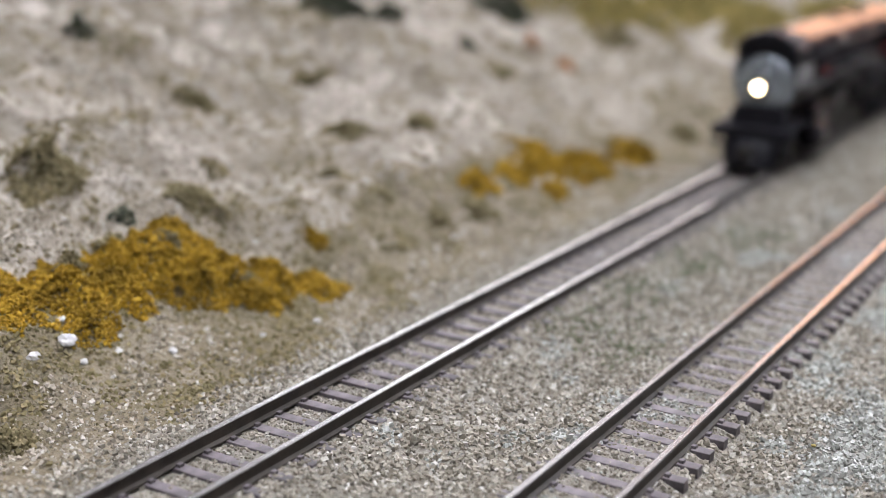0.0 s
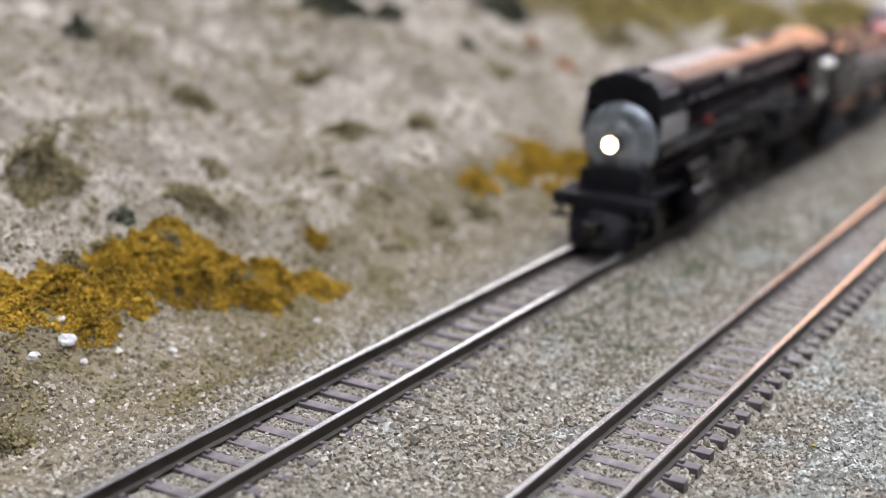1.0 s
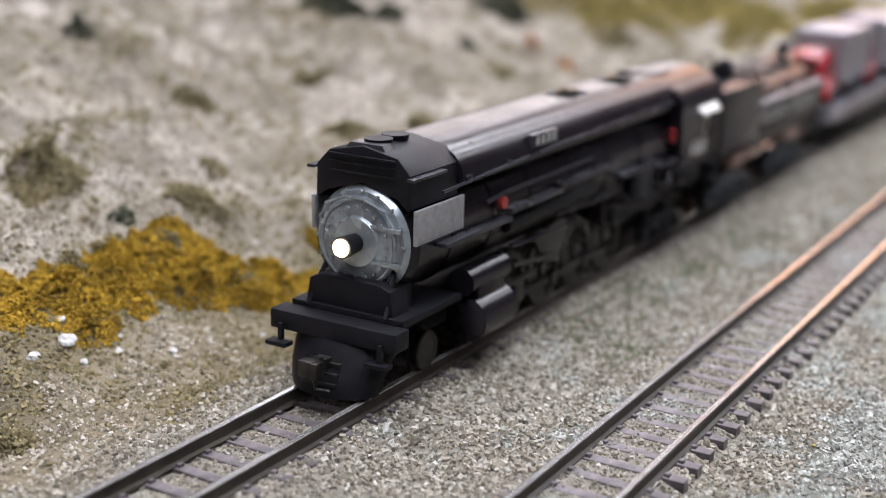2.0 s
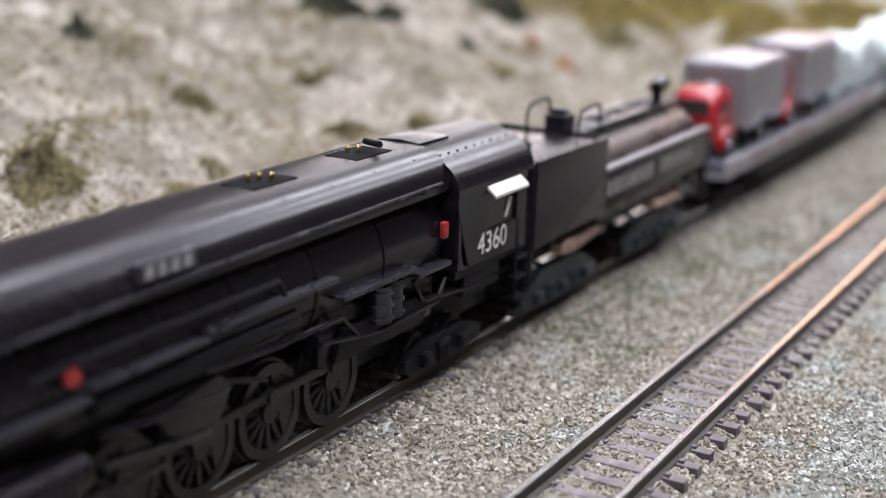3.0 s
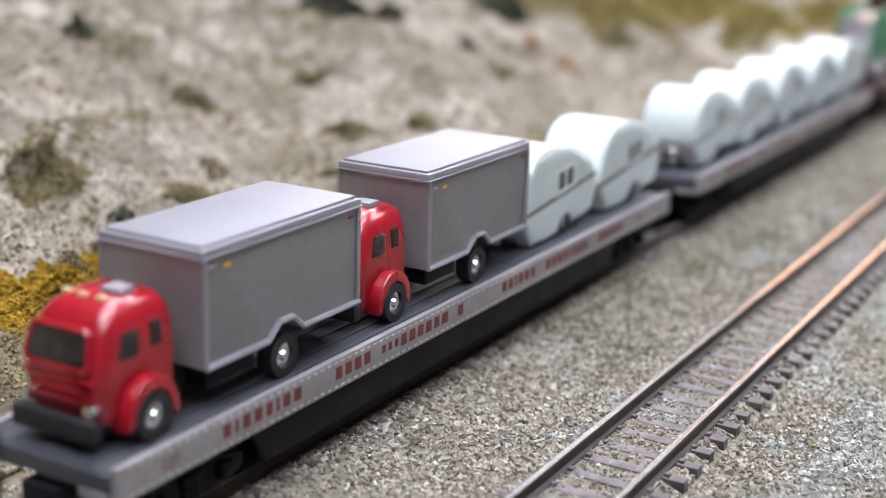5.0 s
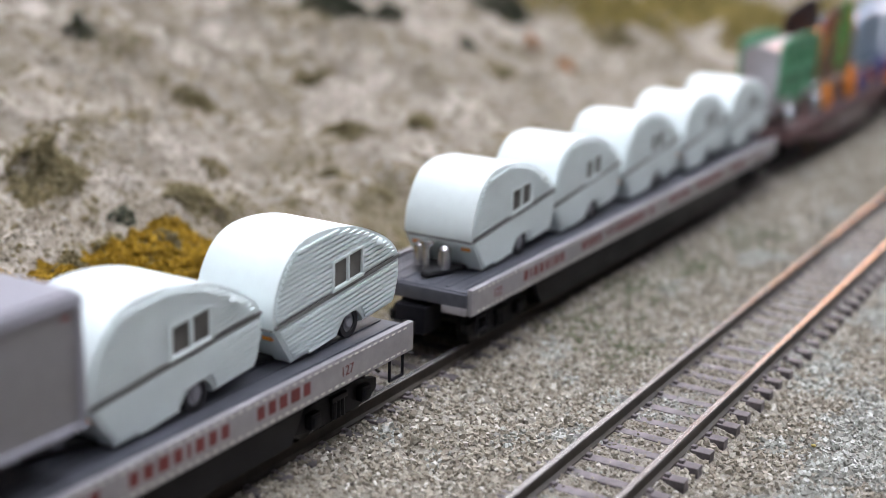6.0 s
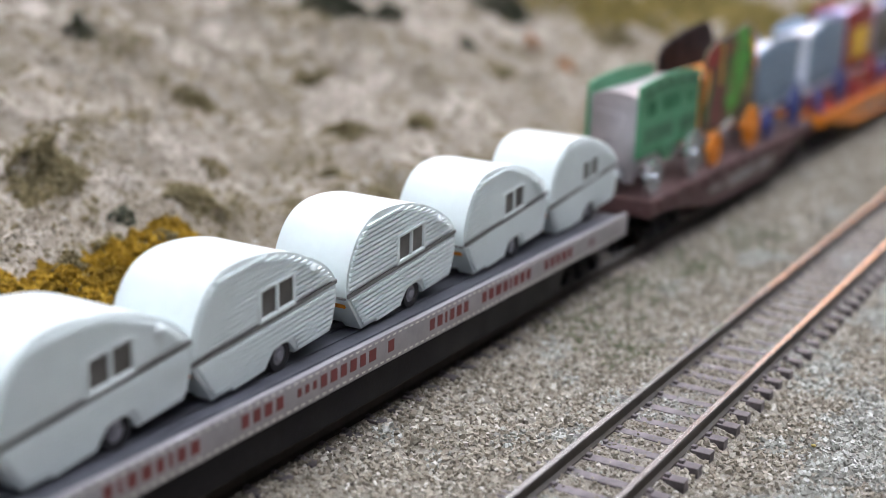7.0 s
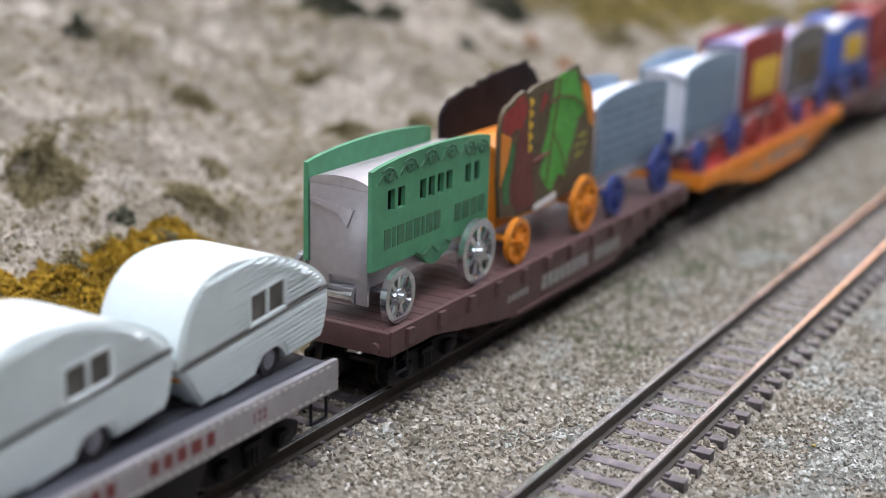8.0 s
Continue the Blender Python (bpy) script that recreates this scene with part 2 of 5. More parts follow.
def rod(bm, p0, p1, r0, r1=None, n=12, mi=0, caps=True):
    r1 = r0 if r1 is None else r1
    p0, p1 = Vector(p0), Vector(p1)
    q = (p1 - p0).to_track_quat("Z", "Y")
    a, b = [], []
    for i in range(n):
        t = 2 * math.pi * i / n
        d = q @ Vector((math.cos(t), math.sin(t), 0))
        a.append(bm.verts.new(p0 + d * r0))
        b.append(bm.verts.new(p1 + d * r1))
    fs = [bm.faces.new((a[i], a[(i + 1) % n], b[(i + 1) % n], b[i])) for i in range(n)]
    if caps:
        fs += [bm.faces.new(a[::-1]), bm.faces.new(b)]
    for f in fs:
        f.material_index = mi
    return bm


def wire(bm, pts, r, n=6, mi=0):
    for p, q in zip(pts, pts[1:]):
        rod(bm, p, q, r, None, n, mi)
    return bm


def ring(bm, c, r_out, r_in, x0, x1, n=24, mi=0):
    """A ring about an axis along x."""
    vs = []
    for i in range(n):
        t = 2 * math.pi * i / n
        cy, cz = math.cos(t), math.sin(t)
        vs.append([bm.verts.new((x, c[0] + r * cy, c[1] + r * cz)) for x, r in ((x0, r_out), (x1, r_out), (x1, r_in), (x0, r_in))])
    for i in range(n):
        u, v = vs[i], vs[(i + 1) % n]
        for k in range(4):
            f = bm.faces.new((u[k], v[k], v[(k + 1) % 4], u[(k + 1) % 4]))
            f.material_index = mi
    return bm


def dome(bm, c, r, h, n=14, m=5, mi=0):
    rows = []
    for j in range(m):
        a = j / m * math.pi / 2
        rows.append([bm.verts.new((c[0] + r * math.cos(a) * math.cos(2 * math.pi * i / n), c[1] + r * math.cos(a) * math.sin(2 * math.pi * i / n), c[2] + h * math.sin(a))) for i in range(n)])
    top = bm.verts.new((c[0], c[1], c[2] + h))
    for u, v in zip(rows, rows[1:]):
        for i in range(n):
            bm.faces.new((u[i], u[(i + 1) % n], v[(i + 1) % n], v[i])).material_index = mi
    for i in range(n):
        bm.faces.new((rows[-1][i], rows[-1][(i + 1) % n], top)).material_index = mi
    return bm


def arc(cx, cz, rx, rz, a0, a1, n):
    return [(cx + rx * math.cos(radians(a0 + (a1 - a0) * i / n)), cz + rz * math.sin(radians(a0 + (a1 - a0) * i / n))) for i in range(n + 1)]


MOVERS = []     # (thing, y on the train's own line)
AXLES = []      # (wheelset, its place in its thing, radius)


def on_train(name, label, category, y, group=""):
    ob = thing(name, label, category, group, (FAR_X, y, RAIL_TOP - 0.2))
    MOVERS.append((ob, y))
    return ob


# ---------------------------------------------------------------- ground
def smooth_step(a, b, x):
    t = min(1, max(0, (x - a) / (b - a)))
    return t * t * (3 - 2 * t)


def height(x, y):
    """Ground height in mm."""
    z = 0.0
    for cx, edge in ((0.0, 0.25), (FAR_X, 1.0)):
        d = x - cx
        z = max(z, (1.35 if cx == 0.0 else 0.95) * (1 - smooth_step(5.4 if d > 0 and cx == 0.0 else 8.0, 9.4 if d > 0 and cx == 0.0 else 15.0, abs(d))))
    z += 0.35 * noise.noise((x * 0.05, y * 0.05, 1.0)) + 0.18 * noise.noise((x * 0.3, y * 0.3, 5.0))
    d = -52 - x + 5 * noise.noise((y * 0.03, 7.0, 0.0))
    if d > 0:
        far = smooth_step(120, 420, y)
        k = smooth_step(0, 30, d)
        rise = 0.27 * (1 - 0.45 * far) * d / (1 + d * 0.0009)
        lump = 9 * noise.noise((x * 0.016, y * 0.016, 2.0)) + 9.0 * abs(noise.noise((x * 0.04, y * 0.034, 9.0))) + 5.0 * abs(noise.noise((x * 0.09, y * 0.08, 4.0))) + 2.4 * noise.noise((x * 0.2, y * 0.2, 3.0)) + 0.9 * noise.noise((x * 0.5, y * 0.5, 8.0))
        z += k * (rise + lump * min(1, 0.25 + d / 90))
    return z


def build_ground():
    def axis(lo, fine_lo, fine_hi, hi, step):
        v = list(np.arange(fine_lo, fine_hi, step))
        s, p = step, fine_lo
        low = []
        while p > lo:
            s *= 1.12
            p -= s
            low.append(max(p, lo))
        s, p = step, v[-1]
        high = []
        while p < hi:
            s *= 1.12
            p += s
            high.append(min(p, hi))
        return low[::-1] + v + high
    xs = axis(-1000, -260, 40, 110, 1.6)
    ys = axis(-450, -70, 420, 1900, 1.8)
    verts = [(x * MM, y * MM, height(x, y) * MM) for y in ys for x in xs]
    nx = len(xs)
    faces = [(j * nx + i, j * nx + i + 1, (j + 1) * nx + i + 1, (j + 1) * nx + i) for j in range(len(ys) - 1) for i in range(nx - 1)]
    me = bpy.data.meshes.new("ground")
    me.from_pydata(verts, [], faces)
    for p in me.polygons:
        p.use_smooth = True
    me.materials.append(M["ground"])
    me.materials.append(M["bed"])
    me.materials.append(M["foot"])
    for p in me.polygons:
        c = p.center / MM
        if c.x > -51 + 4 * noise.noise((c.y * 0.08, 3.0, 0.0)) + 2 * noise.noise((c.x * 0.3, c.y * 0.3, 0.0)):
            p.material_index = 1
        elif c.y < 420 and c.x > -80 + 16 * noise.noise((c.y * 0.02, 13.0, 0.0)) + 9 * noise.noise((c.x * 0.09, c.y * 0.09, 6.0)) + 4 * noise.noise((c.x * 0.4, c.y * 0.4, 2.0)):
            p.material_index = 2
    tagged(new("ground", me), "tan plaster and soil hillside of a model railway layout", "ground", kind="structure")


def grains(name, label, places, material, seed):
    """Many small stones as one mesh. places: rows of x, y, z, size in mm."""
    rng = np.random.RandomState(seed)
    p = np.asarray(places)
    n = len(p)
    base = np.array([(-1, -1, -1), (1, -1, -1), (1, 1, -1), (-1, 1, -1), (-1, -1, 1), (1, -1, 1), (1, 1, 1), (-1, 1, 1)], float) * 0.62
    tri = np.array([(0, 1, 5, 4), (1, 2, 6, 5), (2, 3, 7, 6), (3, 0, 4, 7), (4, 5, 6, 7)])
    v = base[None] * (1 + rng.uniform(-0.45, 0.45, (n, 8, 3)))
    v *= rng.uniform(0.6, 1.15, (n, 1, 3)) * p[:, 3][:, None, None] * 0.5
    a, t = rng.uniform(0, 6.28, n), rng.uniform(-0.7, 0.7, (n, 2))
    ca, sa = np.cos(a)[:, None], np.sin(a)[:, None]
    x, y, z = v[..., 0].copy(), v[..., 1].copy(), v[..., 2].copy()
    z, x = z * np.cos(t[:, :1]) - x * np.sin(t[:, :1]), z * np.sin(t[:, :1]) + x * np.cos(t[:, :1])
    z, y = z * np.cos(t[:, 1:]) - y * np.sin(t[:, 1:]), z * np.sin(t[:, 1:]) + y * np.cos(t[:, 1:])
    x, y = x * ca - y * sa, x * sa + y * ca
    v = (np.stack([x, y, z], -1) + p[:, None, :3]) * MM
    f = (tri[None] + 8 * np.arange(n)[:, None, None]).reshape(-1, 4)
    me = bpy.data.meshes.new(name)
    me.from_pydata(v.reshape(-1, 3).tolist(), [], f.tolist())
    me.materials.append(M[material])
    return tagged(new(name, me), label, name.replace("_", " "), kind="stuff")


def build_ballast():
    rng = np.random.RandomState(5)
    dark, pale, moss = [], [], []
    for y0, y1, density, size in ((-60, 40, 3.4, 0.80), (40, 110, 2.6, 0.86), (110, 230, 1.2, 1.1), (230, 480, 0.4, 1.5)):
        n = int((y1 - y0) * 100 * density)
        for x, y, r in zip(rng.uniform(-56, 44, n), rng.uniform(y0, y1, n), rng.uniform(0, 1, n)):
            if x > -5 and y < -35:
                continue
            if x < -50 and rng.rand() < (-50 - x) / 7:
                continue
            s = size * (0.55 + 0.75 * r)
            skip = False
            for cx in (0.0, FAR_X):
                d = abs(x - cx)
                k = (y - TIE_Y) / TIE_STEP
                tie = abs(k - round(k)) * TIE_STEP
                if abs(d - 4.95) < 0.7:
                    skip = True
                elif d < 4.2:
                    s *= 0.72
                    # tie tops stay mostly clear
                    if tie < 1.05 and rng.rand() < (0.85 if cx == 0 else 0.45):
                        skip = True
                elif 5 < x < 8.8 and cx == 0.0 and tie < 1.15:
                    skip = True
            if skip:
                continue
            blot = noise.noise((x * 0.06, y * 0.045, 12.0)) + 0.5 * noise.noise((x * 0.16, y * 0.14, 15.0)) + 0.012 * (x - 4)
            mossy = max(math.exp(-((x - a) / r) ** 2 - ((y - b) / (1.6 * r)) ** 2) for a, b, r in ((-25, 40, 6), (-26, 62, 6), (-24, 82, 7), (-16, 33, 4), (-20, 108, 7)))
            dusty = max(math.exp(-((x - a) / r) ** 2 - ((y - b) / (1.5 * r)) ** 2) for a, b, r in ((-26, 27, 4.0), (-22, 48, 3.5), (-21, 72, 5), (-14, 92, 6)))
            if rng.rand() < 0.95 * mossy * (0.8 + 1.2 * noise.noise((x * 0.25, y * 0.2, 31.0))):
                moss.append((x, y, height(x, y) + 0.14 * s, 0.8 * s))
                continue
            blot += 0.5 * dusty
            (pale if blot > 0.16 + rng.uniform(-0.15, 0.15) else dark).append((x, y, height(x, y) + 0.1 * s, s))
    grains("ballast", "loose brown-grey ballast grains around the rails", dark, "ballast", 11)
    grains("pale_ballast", "paler grey ballast grains spilled between the tracks", pale, "pale_ballast", 13)
    grains("moss", "grey-green powdered moss between the tracks", moss, "moss", 16)
    tan, olive = [], []
    for y0, y1, x0, x1, density, size in ((-60, 45, -125, -50, 3.2, 0.85), (45, 160, -170, -50, 0.8, 1.2), (160, 420, -220, -50, 0.15, 1.9), (-60, 160, -260, -125, 0.2, 1.7)):
        n = int((y1 - y0) * (x1 - x0) * density)
        for x, y, r in zip(rng.uniform(x0, x1, n), rng.uniform(y0, y1, n), rng.uniform(0, 1, n)):
            if x > -57 and rng.rand() > (-50 - x) / 7:
                continue
            s = size * (0.35 + 0.9 * r * r)
            blot = noise.noise((x * 0.045, y * 0.045, 22.0)) + 0.6 * noise.noise((x * 0.15, y * 0.15, 25.0))
            blot += 0.1 * smooth_step(-82, -56, x)
            (olive if blot > 0.08 + rng.uniform(-0.22, 0.22) else tan).append((x, y, height(x, y) + 0.05 * s, s))
    grains("grit", "sifted tan and cream grit over the slope", tan, "grit", 12)
    grains("turf", "olive-brown powdered turf over the slope", olive, "olive_grit", 14)


TIE_STEP, TIE_Y = 4.77, 6.6


def build_track(name, label, x, z, y0, y1, seed):
    rng = random.Random(seed)
    tr = thing(name, label, "railway track", "tracks", (x, 0, z), "structure")
    prof = [(-0.72, -2.0), (0.72, -2.0), (0.72, -1.8), (0.2, -1.6), (0.2, -0.65), (0.38, -0.52), (0.42, -0.1), (0.34, 0.0), (-0.34, 0.0), (-0.42, -0.1), (-0.38, -0.52), (-0.2, -0.65), (-0.2, -1.6), (-0.72, -1.8)]
    for sx in (-4.95, 4.95):
        bm = bmesh.new()
        prism(bm, [(sx + a, b) for a, b in prof], "y", y0, y1)
        bm.faces.ensure_lookup_table()
        for f in bm.faces:
            if f.calc_center_median().z > -0.14:
                f.material_index = 1
        part("rail", bm, ["rail_side", "rail_top"], tr, "tall model rail with a worn bright head", smooth=False)
    bm = bmesh.new()
    box(bm, -8.3, 8.3, -0.85, 0.85, -3.6, -2.0, 0.12)
    for sx in (-4.95, 4.95):
        for s in (-1, 1):
            box(bm, sx + s * 0.75, sx + s * 1.4, -0.4, 0.4, -2.02, -1.6, 0.1)
    me = finish("tie", bm, "tie", False)
    k = math.ceil((y0 - TIE_Y) / TIE_STEP)
    while TIE_Y + k * TIE_STEP < y1:
        ob = new("tie", me)
        ob.parent = tr
        ob.matrix_basis = pose(rng.uniform(-0.15, 0.15) * MM, (TIE_Y + k * TIE_STEP + rng.uniform(-0.2, 0.2)) * MM, rng.uniform(-0.05, 0.05) * MM, 0, 0, rng.uniform(-1.5, 1.5))
        k += 1


def clump(name, label, category, spots, material, seed, grain=0.9, density=16, group="clumps of turf"):
    """Ground-foam foliage: each spot (x, y, rx, ry, h, crumbs' share) is one tuft, an uneven heap of crumbs."""
    rng = random.Random(seed)
    x0, y0 = spots[0][:2]
    ob = thing(name, label, category, group, (x0, y0, height(x0, y0)))
    for q, (cx, cy, rx, ry, h) in enumerate(spots):
        off = seed * 3.7 + q * 1.9
        rows = []
        want = int(rx * ry * density)
        tries = 0
        while len(rows) < want and tries < want * 6:
            tries += 1
            a, r = rng.uniform(0, 6.283), math.sqrt(rng.random())
            edge = 0.85 + 0.55 * noise.noise((math.cos(a) * 1.6 + off, math.sin(a) * 1.6, 0)) + 0.25 * noise.noise((math.cos(a) * 5 + off, math.sin(a) * 5, 3))
            x, y = cx + rx * r * edge * math.cos(a), cy + ry * r * edge * math.sin(a)
            lump = 0.62 + 0.8 * noise.noise((x * 0.14 + off, y * 0.14, 1.0)) + 0.6 * noise.noise((x * 0.4, y * 0.4 + off, 2.0))
            if lump < 0.16:
                continue
            top = h * max(0.06, (1 - r ** 2.4)) * lump
            rows.append((x - x0, y - y0, height(x, y) - height(x0, y0) + top * rng.random() ** 0.4 + 0.1, grain * rng.uniform(0.4, 1.3)))
        t = grains("tuft", "", rows, material, seed + q)
        for k in ("label", "category", "kind"):
            if k in t:
                del t[k]
        t.parent = ob
    return ob


# ---------------------------------------------------------------- the room
def build_room():
    x0, x1, y0, y1, z0, z1 = -3600, 2600, -2200, 4450, -1050, 1500

    def wall(name, mt, label, *b):
        me = finish(name, B(*b), mt)
        tagged(new(name, me), label, name.split("_")[0], kind="structure")
    wall("floor", "floor", "dark grey carpet of the hobby room", x0, x1, y0, y1, z0 - 40, z0)
    wall("ceiling", "white", "white plaster ceiling", x0, x1, y0, y1, z1, z1 + 40)
    wall("wall_north", "greywall", "plain dark grey painted wall", x0, x1, y1, y1 + 80, z0, z1)
    wall("wall_south", "greywall", "plain dark grey painted wall", x0, x1, y0 - 80, y0, z0, z1)
    wall("wall_west", "greywall", "plain dark grey painted wall", x0 - 80, x0, y0, y1, z0, z1)
    wall("wall_east", "greywall", "plain dark grey painted wall", x1, x1 + 80, y0, y1, z0, z1)
    tb = thing("layout_table", "wooden bench that carries the model railway layout", "table", "", (0, 0, 0))
    part("fascia", B(110.5, 122, -450, 1900, -120, 4, bev=1.5), "wood", tb)
    part("top", B(-1000, 110, -450, 1900, -60, -30), "wood", tb, smooth=False)
    for lx in (-960, 60):
        for ly in (-410, 1850):
            part("leg", B(lx - 25, lx + 25, ly - 25, ly + 25, z0, -60, bev=3), "wood", tb)
    # bright lights over the layout and aisle, a dimmer set further down the room
    # none is in view; the y = 2000 row and dim set are added for reflections
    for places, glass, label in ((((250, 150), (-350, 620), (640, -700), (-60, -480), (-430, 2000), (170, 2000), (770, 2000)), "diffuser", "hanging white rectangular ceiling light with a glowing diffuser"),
                                 (((-2150, 3150), (-1600, 3100), (-1900, 3900), (120, 3250), (-450, 2700), (-900, 1150)), "dim_diffuser", "dimmer unseen hanging rectangular ceiling light added for reflections")):
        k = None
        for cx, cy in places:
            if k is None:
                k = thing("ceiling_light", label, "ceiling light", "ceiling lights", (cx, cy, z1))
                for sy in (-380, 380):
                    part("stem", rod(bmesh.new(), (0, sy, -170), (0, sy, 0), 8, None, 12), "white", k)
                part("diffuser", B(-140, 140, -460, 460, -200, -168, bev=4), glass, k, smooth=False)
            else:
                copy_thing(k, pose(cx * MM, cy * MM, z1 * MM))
    # unseen glowing panel added where the rails mirror orange; no known lamp
    w = thing("reflection_panel", "long unseen orange glowing panel added for rail reflections", "wall lamp", "", (-560, y1, 1130))
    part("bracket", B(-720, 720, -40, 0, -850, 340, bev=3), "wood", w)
    part("panel_face", B(-700, 700, -70, -41, -830, 330, bev=4), "warmlamp", w, smooth=False)
    # second unseen panel, added to put a pinkish sheen on casing and roofs
    w = thing("reflection_panel", "wide unseen pinkish-white glowing panel added for sheen", "wall lamp", "", (-2250, y1, 800))
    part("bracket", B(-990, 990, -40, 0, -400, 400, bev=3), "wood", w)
    part("panel_face", B(-970, 970, -70, -41, -380, 380, bev=4), "pinklamp", w, smooth=False)


# ---------------------------------------------------------------- running gear
def wheelset(parent, y, r, half=4.6, material="wheel", name="wheelset", spokes=0, face=None):
    """Two flanged wheels on an axle; spins about its own axis."""
    bm = bmesh.new()
    rod(bm, (-half, 0, 0), (half, 0, 0), 0.5, None, 8)
    for s in (-1, 1):
        if spokes:
            ring(bm, (0, 0), r, r * 0.8, s * half, s * (half + 1.1), 28)
            ring(bm, (0, 0), r * 1.08, r * 0.8, s * (half - 0.35), s * half, 28)
            rod(bm, (s * half, 0, 0), (s * (half + 1.2), 0, 0), r * 0.24, None, 14)
            # counterweight
            prism(bm, [(r * 0.8 * math.cos(radians(q)), r * 0.8 * math.sin(radians(q))) for q in range(200, 341, 10)], "x", s * half, s * (half + 0.9))
        else:
            rod(bm, (s * half, 0, 0), (s * (half + 1.1), 0, 0), r, None, 22)
            rod(bm, (s * (half - 0.35), 0, 0), (s * half, 0, 0), r * 1.12, None, 22)
            ring(bm, (0, 0), r * 0.92, r * 0.72, s * (half + 1.1), s * (half + 1.2), 22)
    ob = part(name, bm, material, parent, at=(0, y, r))
    for s in (-1, 1):
        if spokes:
            spokes_on(ob, r, spokes, material, s * (half + 0.5), 0.2, 0.84, 0.07, 0.07)
    AXLES.append((ob, (0, y, r), r))
    return ob


def side_frame(parent, y, length, axles, top=4.8, bottom=0.9, x=7.0, material="truckblack"):
    """Cast truck side frames with journal boxes and springs on both sides."""
    for s in (-1, 1):
        bm = bmesh.new()
        h = length / 2
        prism(bm, [(y - h, 2.0), (y - h + 1, 1.4), (y - h * 0.45, bottom), (y + h * 0.45, bottom), (y + h - 1, 1.4), (y + h, 2.0), (y + h, 3.4), (y + h * 0.5, top), (y - h * 0.5, top), (y - h, 3.4)], "x", s * (x - 1.0), s * x, 0.12)
        for a in axles:
            box(bm, *sorted((s * (x - 0.2), s * (x + 0.9))), y + a - 1.0, y + a + 1.0, 1.7, 3.6, 0.2)
            box(bm, *sorted((s * (x + 0.8), s * (x + 1.1))), y + a - 0.7, y + a + 0.7, 2.0, 3.2, 0.1)
        n = max(1, len(axles) - 1)
        for i in range(n):
            c = y + (axles[i] + axles[i + 1]) / 2
            for dy in (-0.8, 0.0, 0.8):
                rod(bm, (s * (x + 0.25), c + dy, 1.2), (s * (x + 0.25), c + dy, 3.4), 0.36, None, 8)
            box(bm, *sorted((s * x, s * (x + 0.6))), c - 1.6, c + 1.6, 3.4, 4.1, 0.12)
        part("side_frame", bm, material, parent)


def bogie(parent, y, material="sooty", wheel_r=2.6, base=5.3):
    for a in (-base, base):
        wheelset(parent, y + a, wheel_r)
    side_frame(parent, y, base * 2 + 7.0, (-base, base), top=4.4, x=6.6, material=material)
    part("bolster", B(-6, 6, y - 1.6, y + 1.6, 2.6, 5.2, bev=0.2), material, parent)


def coupler(parent, y, d, z=3.6):
    bm = bmesh.new()
    box(bm, -1.0, 1.0, *sorted((y - d * 3.0, y + d * 2.4)), z - 0.8, z + 0.8, 0.15)
    box(bm, -1.5, 0.6, *sorted((y + d * 2.2, y + d * 5.0)), z - 1.1, z + 1.1, 0.3)
    box(bm, 0.5, 1.5, *sorted((y + d * 3.4, y + d * 5.2)), z - 1.1, z + 1.1, 0.3)
    wire(bm, [(0.2, y + d * 4, z - 1), (0.6, y + d * 4, z - 2.6), (2.2, y + d * 3.2, z - 2.8)], 0.22)
    part("coupler", bm, "wheel", parent)


